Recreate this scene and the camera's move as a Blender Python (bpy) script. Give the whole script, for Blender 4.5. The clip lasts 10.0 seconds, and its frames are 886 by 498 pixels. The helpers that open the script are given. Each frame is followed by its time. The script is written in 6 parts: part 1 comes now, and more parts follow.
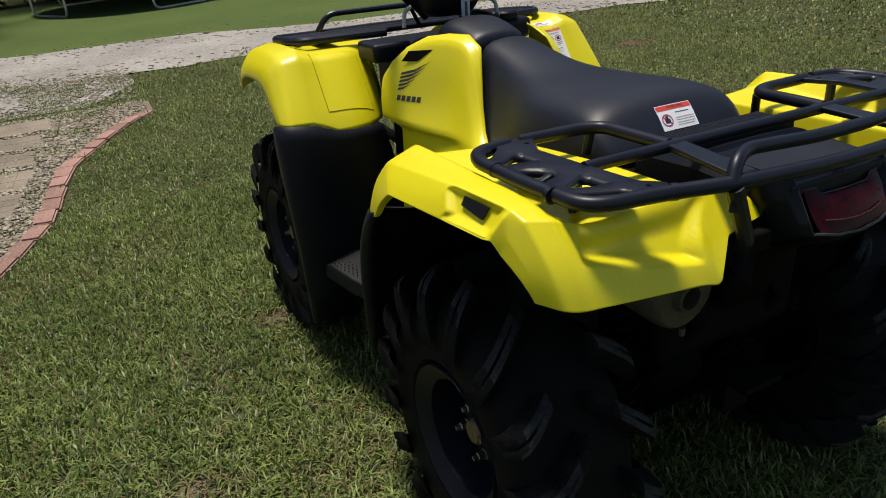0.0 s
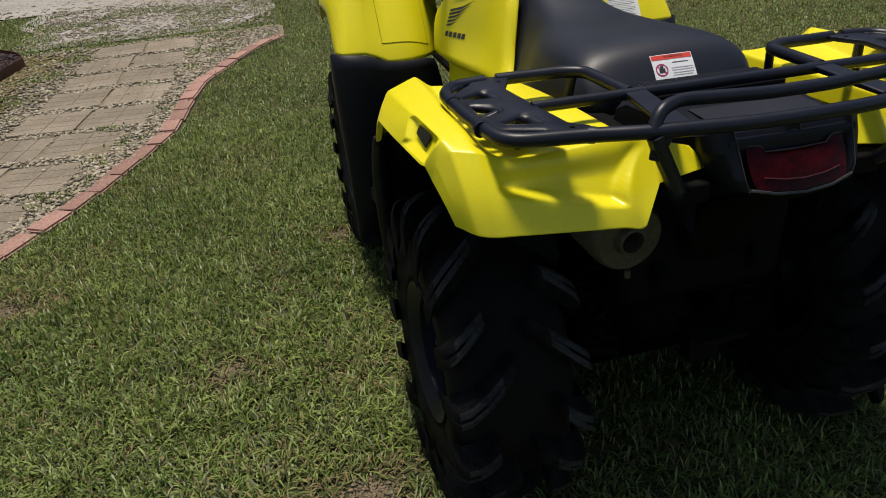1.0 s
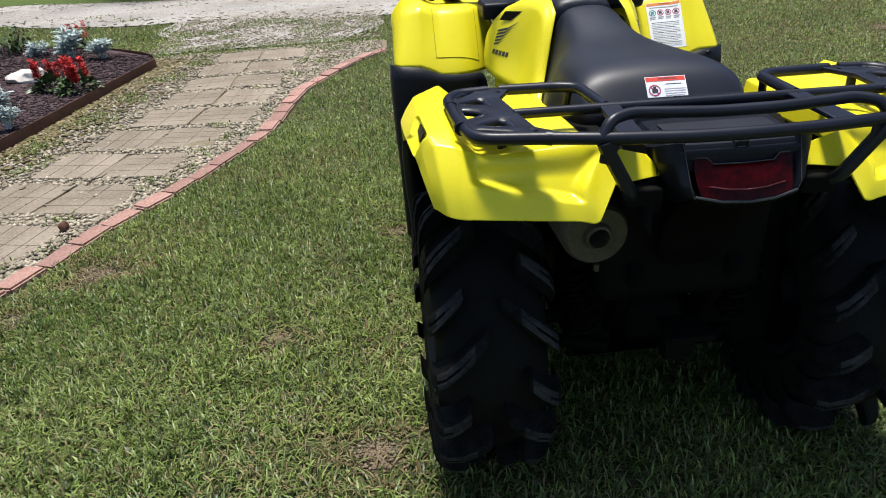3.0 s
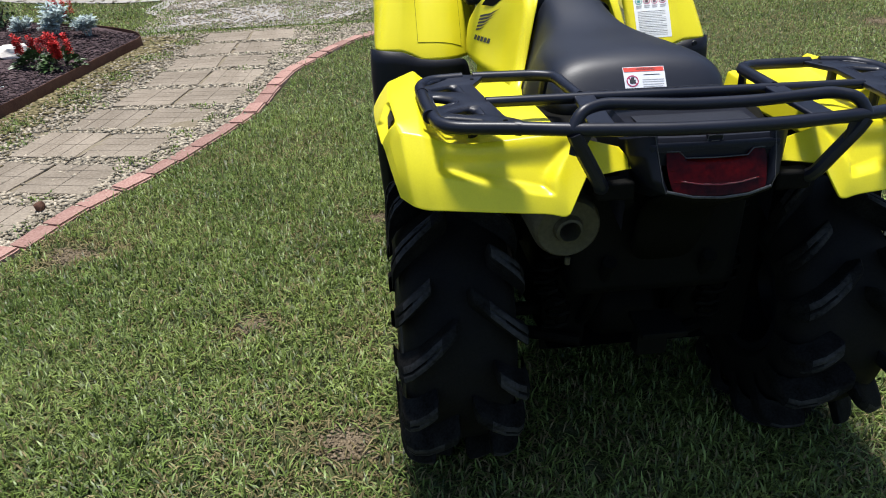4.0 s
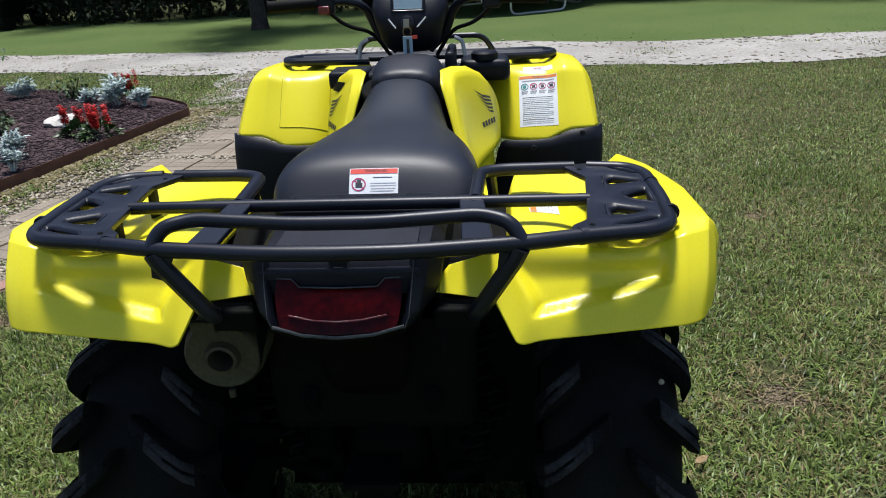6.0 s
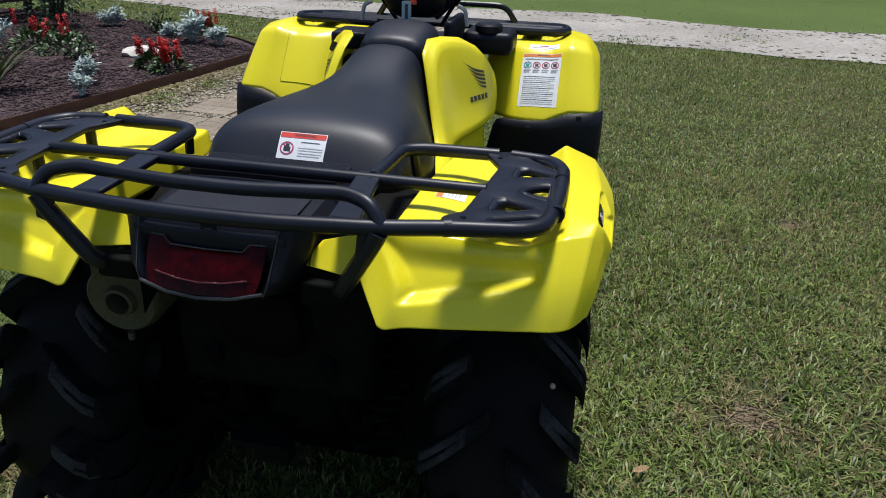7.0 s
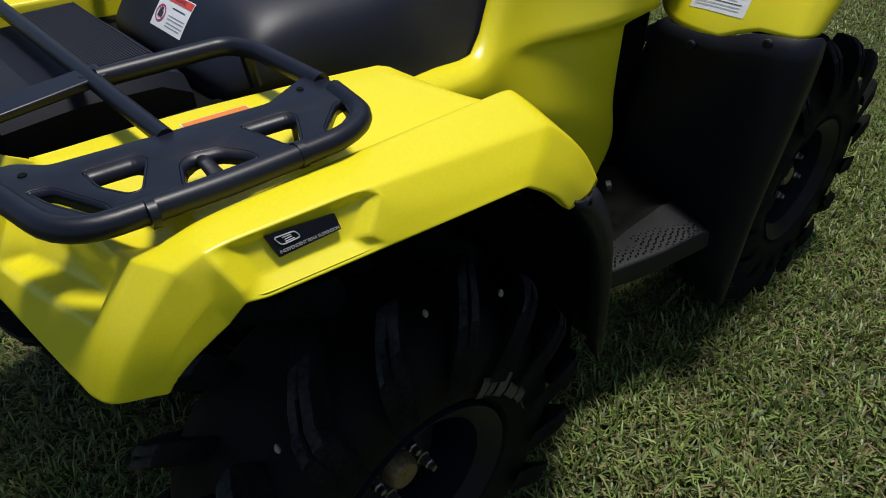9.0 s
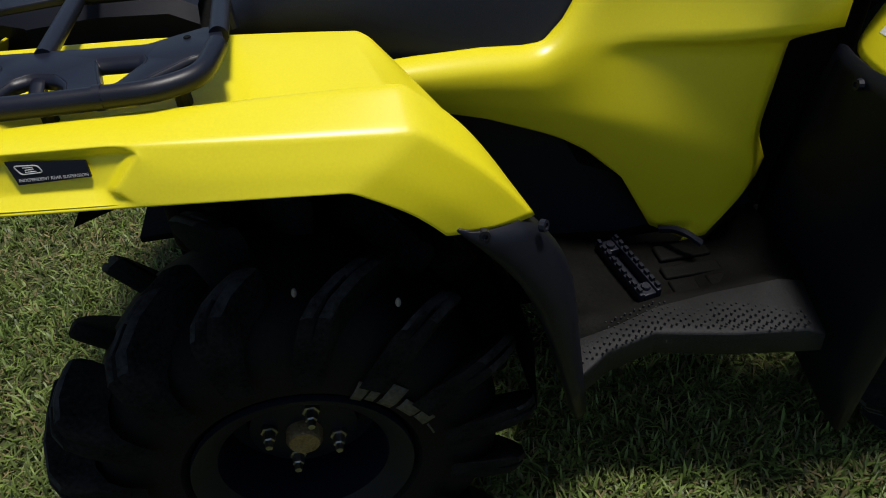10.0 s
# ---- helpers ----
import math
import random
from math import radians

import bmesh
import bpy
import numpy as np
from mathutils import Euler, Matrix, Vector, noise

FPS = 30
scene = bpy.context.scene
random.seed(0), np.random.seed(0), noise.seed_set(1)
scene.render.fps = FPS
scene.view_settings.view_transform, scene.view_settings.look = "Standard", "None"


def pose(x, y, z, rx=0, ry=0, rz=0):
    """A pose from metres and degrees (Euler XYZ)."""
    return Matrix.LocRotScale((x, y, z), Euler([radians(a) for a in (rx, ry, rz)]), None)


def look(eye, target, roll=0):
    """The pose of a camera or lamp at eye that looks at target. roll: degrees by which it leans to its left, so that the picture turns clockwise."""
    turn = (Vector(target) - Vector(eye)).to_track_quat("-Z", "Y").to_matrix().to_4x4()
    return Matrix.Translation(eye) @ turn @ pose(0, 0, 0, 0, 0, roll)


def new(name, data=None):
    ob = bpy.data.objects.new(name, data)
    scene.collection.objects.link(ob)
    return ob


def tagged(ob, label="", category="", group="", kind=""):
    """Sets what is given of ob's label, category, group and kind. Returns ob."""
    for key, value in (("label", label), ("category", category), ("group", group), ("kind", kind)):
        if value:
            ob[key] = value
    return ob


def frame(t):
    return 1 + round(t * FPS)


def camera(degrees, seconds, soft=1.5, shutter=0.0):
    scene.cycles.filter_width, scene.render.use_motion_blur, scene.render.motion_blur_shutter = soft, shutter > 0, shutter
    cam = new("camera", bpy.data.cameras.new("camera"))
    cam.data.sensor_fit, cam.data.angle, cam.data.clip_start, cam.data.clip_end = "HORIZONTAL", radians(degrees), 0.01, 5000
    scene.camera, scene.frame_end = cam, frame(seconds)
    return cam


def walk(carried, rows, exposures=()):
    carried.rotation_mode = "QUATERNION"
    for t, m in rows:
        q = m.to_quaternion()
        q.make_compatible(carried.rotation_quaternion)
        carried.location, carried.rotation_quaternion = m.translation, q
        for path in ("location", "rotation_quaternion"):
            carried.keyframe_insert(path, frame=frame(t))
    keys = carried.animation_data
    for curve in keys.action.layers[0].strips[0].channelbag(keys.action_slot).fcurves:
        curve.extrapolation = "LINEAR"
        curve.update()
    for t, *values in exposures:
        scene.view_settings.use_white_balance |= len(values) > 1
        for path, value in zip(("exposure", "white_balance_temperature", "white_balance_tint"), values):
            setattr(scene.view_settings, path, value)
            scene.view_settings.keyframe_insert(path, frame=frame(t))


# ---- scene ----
# ---- camera ----
cam = camera(63.3, 10.0, soft=1.0)
PATH = [
    (0, (-1.066, -1.122, 1.379), (-0.3324, 0.5246, 0.513), -4.8),
    (0.5, (-0.9564, -1.234, 1.404), (-0.5003, 0.5139, 0.545), -5.8),
    (1, (-0.8021, -1.357, 1.384), (-0.4596, 0.3513, 0.402), -4.6),
    (1.5, (-0.6514, -1.527, 1.384), (-0.4267, 0.1666, 0.344), -3.5),
    (2, (-0.6096, -1.607, 1.396), (-0.5044, 0.1328, 0.416), -4.5),
    (2.5, (-0.5905, -1.618, 1.408), (-0.4043, 0.1259, 0.448), -5.6),
    (2.7, (-0.6115, -1.614, 1.405), (-0.5035, 0.1468, 0.463), -5.6),
    (3.8, (-0.5994, -1.628, 1.41), (-0.5327, 0.1646, 0.526), -2.3),
    (4, (-0.5598, -1.588, 1.398), (-0.4717, 0.1682, 0.445), -2.6),
    (4.5, (-0.3883, -1.436, 1.387), (-0.205, 0.2939, 0.399), -0.8),
    (5, (-0.1304, -1.427, 1.366), (-0.0285, 0.3417, 0.441), -1.4),
    (5.5, (0.119, -1.46, 1.384), (-0.0865, 0.3381, 0.533), -4.7),
    (6, (0.2917, -1.337, 1.36), (0.0699, 0.4937, 0.585), -3.9),
    (6.2, (0.3403, -1.296, 1.368), (0.0979, 0.499, 0.517), -2.7),
    (7.3, (0.6865, -1.213, 1.369), (0.1537, 0.5206, 0.526), -1.1),
    (7.5, (0.7298, -1.149, 1.364), (0.1232, 0.5693, 0.537), -2.4),
    (8, (0.8514, -0.9093, 1.309), (0.0879, 0.5949, 0.234), 2.4),
    (8.5, (0.9755, -0.628, 1.298), (0.0753, 0.7548, 0.168), 1.2),
    (9, (1.092, -0.3718, 1.294), (-0.1476, 0.6465, 0.1), -1.3),
    (9.5, (1.112, -0.0806, 1.279), (-0.3752, 0.4122, 0.035), -1.8),
    (9.9, (1.183, 0.1191, 1.28), (-0.3602, 0.4053, 0.041), -2.6),
    (10, (1.229, 0.1956, 1.267), (-0.3224, 0.3297, 0.012), -4.3),
]
EXPOSURES = [(0, -0.08, 6850, 10), (0.6, -0.12, 6950, 10), (1.0, -0.13, 7000, 10), (1.5, -0.16, 7000, 10), (2.0, -0.1, 6850, 10), (2.5, 0.48, 6600, 10), (4.0, 0.55, 6250, 10), (4.5, 0.57, 6200, 10), (5.0, 0.55, 6050, 10), (6.0, 0.36, 6100, 10), (7.5, 0.06, 6250, 10), (8.0, 0.04, 6350, 10), (8.5, -0.16, 6400, 10), (9.0, -0.26, 6400, 10), (9.5, -0.33, 6500, 10), (10.0, -0.33, 6500, 10)]
walk(cam, [(t, look(eye, target, roll)) for t, eye, target, roll in PATH], EXPOSURES)

SUN = Vector((-0.02, 0.19, 1.0)).normalized()
sun = new("sun", bpy.data.lights.new("sun", "SUN"))
sun.data.energy, sun.data.angle, sun.data.color = 4.6, radians(10.0), (1.0, 0.955, 0.89)
sun.matrix_world = look(SUN * 30, (0, 0, 0))
world = bpy.data.worlds.new("sky")
scene.world = world
world.use_nodes = True
sky = world.node_tree.nodes.new("ShaderNodeTexSky")
sky.sky_type, sky.sun_disc = "NISHITA", False
sky.sun_elevation, sky.sun_rotation = math.asin(SUN.z), math.atan2(SUN.x, SUN.y)
world.node_tree.links.new(sky.outputs[0], world.node_tree.nodes["Background"].inputs[0])
world.node_tree.nodes["Background"].inputs[1].default_value = 0.10


# ---- materials ----
def material(name, dark, light, rough=0.6, scale=6.0, fine=90.0, bump=0.15, metal=0.0, coat=0.0, island=0.0, each=0.0, spec=0.5, depth=0.004, mix=0.5, leafy=0.0):
    """Two colours mixed by noise at two scales, with relief; island and each vary pieces by brightness."""
    m = bpy.data.materials.new(name)
    m.use_nodes = True
    n, l = m.node_tree.nodes, m.node_tree.links
    b = n["Principled BSDF"]
    co = n.new("ShaderNodeTexCoord")
    big, small = n.new("ShaderNodeTexNoise"), n.new("ShaderNodeTexNoise")
    for node, s in ((big, scale), (small, fine)):
        node.inputs["Scale"].default_value = s
        node.inputs["Detail"].default_value = 6
        l.new(co.outputs["Object"], node.inputs["Vector"])
    blend = n.new("ShaderNodeMath")
    blend.operation = "MULTIPLY_ADD"
    blend.inputs[1].default_value = 1 - mix
    scaled = n.new("ShaderNodeMath")
    scaled.operation = "MULTIPLY"
    scaled.inputs[1].default_value = mix
    l.new(small.outputs["Fac"], scaled.inputs[0])
    l.new(big.outputs["Fac"], blend.inputs[0])
    l.new(scaled.outputs[0], blend.inputs[2])
    ramp = n.new("ShaderNodeValToRGB")
    ramp.color_ramp.elements[0].position, ramp.color_ramp.elements[1].position = 0.34, 0.66
    ramp.color_ramp.elements[0].color, ramp.color_ramp.elements[1].color = (*dark, 1), (*light, 1)
    l.new(blend.outputs[0], ramp.inputs[0])
    last = ramp.outputs[0]
    for amount, kind, out in ((island, "ShaderNodeNewGeometry", "Random Per Island"), (each, "ShaderNodeObjectInfo", "Random")):
        if amount:
            info = n.new(kind)
            hsv = n.new("ShaderNodeHueSaturation")
            span = n.new("ShaderNodeMapRange")
            span.inputs["To Min"].default_value, span.inputs["To Max"].default_value = 1 - amount, 1 + amount
            l.new(info.outputs[out], span.inputs["Value"])
            l.new(span.outputs[0], hsv.inputs["Value"])
            l.new(last, hsv.inputs["Color"])
            last = hsv.outputs[0]
    l.new(last, b.inputs["Base Color"])
    b.inputs["Metallic"].default_value = metal
    b.inputs["Specular IOR Level"].default_value = spec
    b.inputs["Coat Weight"].default_value = coat
    b.inputs["Coat Roughness"].default_value = 0.08
    rr = n.new("ShaderNodeMapRange")
    rr.inputs["To Min"].default_value, rr.inputs["To Max"].default_value = max(0.02, rough - 0.09), min(1, rough + 0.09)
    l.new(big.outputs["Fac"], rr.inputs["Value"])
    l.new(rr.outputs[0], b.inputs["Roughness"])
    if leafy:
        through_light = n.new("ShaderNodeBsdfTranslucent")
        mixed = n.new("ShaderNodeMixShader")
        mixed.inputs[0].default_value = leafy
        l.new(last, through_light.inputs["Color"])
        l.new(b.outputs[0], mixed.inputs[1])
        l.new(through_light.outputs[0], mixed.inputs[2])
        l.new(mixed.outputs[0], n["Material Output"].inputs["Surface"])
    if bump:
        bp = n.new("ShaderNodeBump")
        bp.inputs["Strength"].default_value, bp.inputs["Distance"].default_value = bump, depth
        l.new(small.outputs["Fac"], bp.inputs["Height"])
        l.new(bp.outputs[0], b.inputs["Normal"])
    return m


YELLOW = material("yellow_plastic", (0.73, 0.636, 0.011), (0.79, 0.694, 0.016), 0.33, 3, 300, 0.03, spec=0.5, depth=0.001)
# These blacks are tinted blue: reflected sky put into the base colour.
BLACK = material("black_plastic", (0.0036, 0.0042, 0.008), (0.008, 0.009, 0.016), 0.46, 5, 700, 0.25, spec=0.22, depth=0.0008)
GRAINED = material("grained_plastic", (0.005, 0.006, 0.011), (0.010, 0.0125, 0.022), 0.58, 8, 420, 0.6, spec=0.3, depth=0.0012)
STEEL = material("black_coated_steel", (0.0042, 0.005, 0.010), (0.0085, 0.010, 0.020), 0.40, 9, 600, 0.2, spec=0.36, depth=0.0006)
VINYL = material("seat_vinyl", (0.005, 0.006, 0.012), (0.011, 0.014, 0.025), 0.48, 4, 520, 0.3, spec=0.4, depth=0.0008)
RUBBER = material("tyre_rubber", (0.004, 0.004, 0.004), (0.011, 0.010, 0.0095), 0.72, 7, 160, 0.3, spec=0.12, depth=0.002)
# Blacker than the plastics: deep shade under the machine is in this colour.
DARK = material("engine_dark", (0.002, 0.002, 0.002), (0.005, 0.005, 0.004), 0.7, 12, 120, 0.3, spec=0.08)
LUG = material("dusty_tread", (0.0015, 0.0015, 0.0015), (0.017, 0.0168, 0.0168), 0.85, 22, 180, 0.4, spec=0.06, depth=0.002)
# Scuffed lug faces; the pale tone also carries light falling on the tread.
TIP = material("scuffed_lug_face", (0.003, 0.003, 0.003), (0.055, 0.0545, 0.056), 0.8, 16, 150, 0.4, spec=0.1, depth=0.002, mix=0.3)
WORN = material("worn_print", (0.035, 0.031, 0.023), (0.11, 0.095, 0.066), 0.8, 60, 200, 0.2)
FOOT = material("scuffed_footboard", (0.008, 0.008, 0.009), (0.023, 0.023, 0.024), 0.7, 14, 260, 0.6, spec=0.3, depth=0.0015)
# Grey for scuffed edges and for painted highlight lines.
SCUFF_GLINT = material("scuffed_grey_edge", (0.03, 0.03, 0.033), (0.10, 0.10, 0.105), 0.6, 40, 300, 0.4, spec=0.3)
METAL = material("worn_steel", (0.20, 0.19, 0.17), (0.42, 0.40, 0.37), 0.38, 20, 200, 0.2, metal=1.0)
ALLOY = material("dull_muffler_cap", (0.040, 0.036, 0.022), (0.090, 0.080, 0.050), 0.6, 18, 140, 0.3, metal=0.35)
BRASS = material("rusty_hub_cap", (0.16, 0.10, 0.045), (0.34, 0.25, 0.13), 0.5, 60, 220, 0.4, metal=0.6)
WHITE = material("label_white", (0.72, 0.73, 0.74), (0.80, 0.81, 0.82), 0.4, 5, 80, 0)
RED = material("label_red", (0.62, 0.055, 0.035), (0.68, 0.07, 0.045), 0.4, 5, 80, 0)
ORANGE = material("label_orange", (0.70, 0.20, 0.04), (0.74, 0.24, 0.05), 0.4, 5, 80, 0)
INK = material("label_ink", (0.018, 0.018, 0.024), (0.035, 0.035, 0.045), 0.5, 5, 80, 0)
GREENDISC = material("label_green", (0.02, 0.22, 0.20), (0.03, 0.26, 0.24), 0.5, 5, 80, 0)
MAROON = material("label_maroon", (0.40, 0.03, 0.10), (0.45, 0.04, 0.12), 0.5, 5, 80, 0)
LENS = material("red_lens", (0.014, 0.0004, 0.0006), (0.055, 0.001, 0.0012), 0.20, 30, 90, 0.05, spec=0.12)
LAMPRED = material("red_reflector", (0.08, 0.003, 0.004), (0.15, 0.005, 0.007), 0.2, 60, 240, 0.5, coat=0.5)
SCREEN = material("pale_display", (0.30, 0.40, 0.48), (0.38, 0.48, 0.56), 0.15, 8, 80, 0)
GREY = material("grey_panel", (0.30, 0.30, 0.31), (0.42, 0.42, 0.43), 0.4, 8, 80, 0.05)
SOIL = material("lawn_soil", (0.040, 0.050, 0.019), (0.085, 0.092, 0.040), 0.95, 2.2, 46, 0.9, spec=0.1, depth=0.03)
BLADE = material("grass_blade", (0.088, 0.138, 0.026), (0.205, 0.258, 0.066), 0.45, 1.3, 9, 0, island=0.75, spec=0.45, leafy=0.32)
DRY = material("dry_grass", (0.17, 0.135, 0.062), (0.31, 0.26, 0.13), 0.7, 2, 30, 0, island=0.35, spec=0.2, leafy=0.3)
GRAVEL = material("road_gravel", (0.21, 0.195, 0.172), (0.42, 0.395, 0.365), 0.9, 0.9, 34, 1.0, spec=0.2, depth=0.02, mix=0.55)
STONE = material("river_pebble", (0.17, 0.14, 0.095), (0.41, 0.355, 0.27), 0.7, 9, 60, 0.2, island=0.4, spec=0.3)
DIRT = material("bare_dirt", (0.11, 0.084, 0.052), (0.23, 0.18, 0.12), 0.95, 14, 80, 0.8, island=0.25, spec=0.1, depth=0.01)
GRIT = material("path_dirt", (0.12, 0.096, 0.062), (0.27, 0.23, 0.165), 0.95, 2.5, 60, 0.8, spec=0.1, depth=0.01)
PAVER = material("weathered_paver", (0.150, 0.122, 0.090), (0.295, 0.250, 0.195), 0.9, 2.6, 70, 0.5, each=0.1, spec=0.2)
BRICK = material("red_edging_brick", (0.22, 0.115, 0.092), (0.42, 0.265, 0.22), 0.85, 7, 90, 0.6, each=0.2, spec=0.2)
MULCH = material("bark_mulch", (0.028, 0.019, 0.021), (0.115, 0.078, 0.080), 0.9, 9, 60, 1.0, island=0.5, spec=0.15, depth=0.02)
EDGING = material("rusty_edging", (0.07, 0.032, 0.022), (0.15, 0.075, 0.05), 0.8, 6, 90, 0.4, spec=0.2)
SILVER = material("silver_foliage", (0.30, 0.37, 0.36), (0.50, 0.57, 0.55), 0.7, 20, 90, 0, island=0.3, spec=0.2)
LEAF = material("dark_leaf", (0.022, 0.048, 0.014), (0.07, 0.115, 0.035), 0.42, 10, 60, 0, island=0.5, spec=0.45)
# Leaf green darkened: the dimness of the woods is in this colour.
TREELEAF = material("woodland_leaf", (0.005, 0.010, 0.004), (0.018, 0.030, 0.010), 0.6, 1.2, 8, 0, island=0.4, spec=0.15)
STRAP = material("strap_leaf", (0.045, 0.085, 0.022), (0.12, 0.18, 0.055), 0.4, 10, 60, 0, island=0.3, spec=0.45)
FARGRASS = material("far_grass", (0.082, 0.124, 0.036), (0.112, 0.158, 0.050), 0.7, 0.25, 3, 0, island=0.12, spec=0.2, leafy=0.5)
# Turf colour lowered a little for tree shade on the far lawn.
FARLAWN = material("far_lawn_turf", (0.064, 0.098, 0.028), (0.108, 0.146, 0.046), 0.95, 0.4, 40, 0.8, spec=0.1, depth=0.03)
LIME = material("lime_leaf", (0.20, 0.24, 0.03), (0.34, 0.38, 0.06), 0.5, 10, 60, 0, island=0.3)
PETAL = material("red_petal", (0.38, 0.012, 0.012), (0.60, 0.03, 0.025), 0.55, 25, 90, 0, island=0.35, spec=0.3)
BLUEPETAL = material("pale_blue_petal", (0.35, 0.40, 0.62), (0.50, 0.55, 0.74), 0.55, 25, 90, 0, island=0.2)
WOODGREY = material("weathered_dark_wood", (0.030, 0.022, 0.018), (0.085, 0.066, 0.055), 0.85, 12, 110, 0.6, spec=0.2)
# Bark made darker, with the canopy's shade on the trunk in it.
BARK = material("tree_bark", (0.022, 0.018, 0.016), (0.075, 0.064, 0.056), 0.95, 7, 36, 1.0, spec=0.1, depth=0.03)
ROCK = material("pale_rock", (0.50, 0.45, 0.40), (0.72, 0.68, 0.62), 0.85, 8, 60, 0.7, spec=0.2)
# Near black: shade between the trees is put into the backdrop's colour.
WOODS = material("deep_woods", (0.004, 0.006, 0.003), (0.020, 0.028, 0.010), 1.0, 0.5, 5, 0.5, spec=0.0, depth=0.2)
GALV = material("galvanised_tube", (0.45, 0.46, 0.47), (0.60, 0.61, 0.62), 0.45, 9, 90, 0.1, metal=0.7)


# ---- building blocks ----
def smooth(ob, angle=35):
    ob.data.polygons.foreach_set("use_smooth", [True] * len(ob.data.polygons))
    ob.data.set_sharp_from_angle(angle=radians(angle))
    return ob


def part(name, bm, mat, parent=None, label="", angle=35):
    me = bpy.data.meshes.new(name)
    bmesh.ops.recalc_face_normals(bm, faces=bm.faces)
    bm.to_mesh(me)
    bm.free()
    me.materials.append(mat)
    ob = new(name, me)
    ob.parent = parent
    if label:
        tagged(ob, label)
    return smooth(ob, angle)


def subdivided(ob, levels=2):
    mod = ob.modifiers.new("round", "SUBSURF")
    mod.levels = mod.render_levels = levels
    smooth(ob, 180)
    return ob


def thick(ob, t, offset=-1):
    mod = ob.modifiers.new("thick", "SOLIDIFY")
    mod.thickness, mod.offset = t, offset
    return ob


def rounded(ob, width, segments=3, angle=30):
    mod = ob.modifiers.new("edges", "BEVEL")
    mod.width, mod.segments, mod.limit_method, mod.angle_limit = width, segments, "ANGLE", radians(angle)
    smooth(ob, 60)
    return ob


def grid(rows, bm=None, closed=False, caps=False):
    """Quads between rows of points, each row as long as the other."""
    bm = bm or bmesh.new()
    vs = [[bm.verts.new(p) for p in row] for row in rows]
    k = len(rows[0])
    for a, b in zip(vs, vs[1:]):
        for i in range(k if closed else k - 1):
            j = (i + 1) % k
            bm.faces.new((a[i], a[j], b[j], b[i]))
    if caps:
        bm.faces.new(vs[0][::-1])
        bm.faces.new(vs[-1])
    return bm


def fillet(points, r, n=4, cyclic=False):
    """A line of points whose corners are rounded by r."""
    pts = [Vector(p) for p in points]
    out = []
    for i, p in enumerate(pts):
        if not cyclic and i in (0, len(pts) - 1):
            out.append(p)
            continue
        a, b = pts[i - 1] - p, pts[(i + 1) % len(pts)] - p
        d = min(r, a.length * 0.45, b.length * 0.45)
        s, e = p + a.normalized() * d, p + b.normalized() * d
        for k in range(n + 1):
            u = k / n
            out.append(s * (1 - u) ** 2 + p * 2 * u * (1 - u) + e * u ** 2)
    return out


def tube(points, r, seg=10, bm=None, cyclic=False, radii=None):
    """A round bar along a line of points."""
    pts = [Vector(p) for p in points]
    n = len(pts)
    rows, up = [], None
    for i, p in enumerate(pts):
        a = pts[i - 1] if (i or cyclic) else p
        b = pts[(i + 1) % n] if (i < n - 1 or cyclic) else p
        t = (b - a).normalized()
        if up is None:
            up = t.orthogonal().normalized()
        up = (up - t * up.dot(t)).normalized()
        side = t.cross(up)
        rad = radii[i] if radii else r
        rows.append([p + (up * math.cos(w) + side * math.sin(w)) * rad for w in (2 * math.pi * k / seg for k in range(seg))])
    if cyclic:
        rows.append(rows[0])
    return grid(rows, bm, closed=True, caps=not cyclic)


def box(x0, x1, y0, y1, z0, z1, bm=None, m=None):
    bm = bm or bmesh.new()
    made = bmesh.ops.create_cube(bm, size=1)["verts"]
    for v in made:
        v.co = Vector((x0 + (v.co.x + 0.5) * (x1 - x0), y0 + (v.co.y + 0.5) * (y1 - y0), z0 + (v.co.z + 0.5) * (z1 - z0)))
        if m:
            v.co = m @ v.co
    return bm


def lathe(profile, seg=32, m=None, bm=None, closed=False):
    """A profile of (along x, radius) turned about the x axis."""
    rows = []
    for x, r in profile:
        ring = [Vector((x, r * math.cos(w), r * math.sin(w))) for w in (2 * math.pi * k / seg for k in range(seg))]
        rows.append([m @ p for p in ring] if m else ring)
    if closed:
        rows.append(rows[0])
    return grid(rows, bm, closed=True, caps=not closed)


def mirrored(ob, name=None):
    """The same part on the other side of the machine."""
    twin = ob.copy()
    twin.data = ob.data.copy()
    twin.data.transform(Matrix.Diagonal((-1, 1, 1, 1)))
    twin.data.flip_normals()
    scene.collection.objects.link(twin)
    twin.parent = ob.parent
    return twin


def outline(points, mat, name, parent, t=0.004, m=None, label=""):
    """A flat piece with this outline in its own x and y, t thick, laid by m."""
    bm = bmesh.new()
    f = bm.faces.new([bm.verts.new((*p, 0)) for p in points])
    made = bmesh.ops.extrude_face_region(bm, geom=[f])
    for v in made["geom"]:
        if isinstance(v, bmesh.types.BMVert):
            v.co.z += t
    if m:
        bm.transform(m)
    return part(name, bm, mat, parent, label)


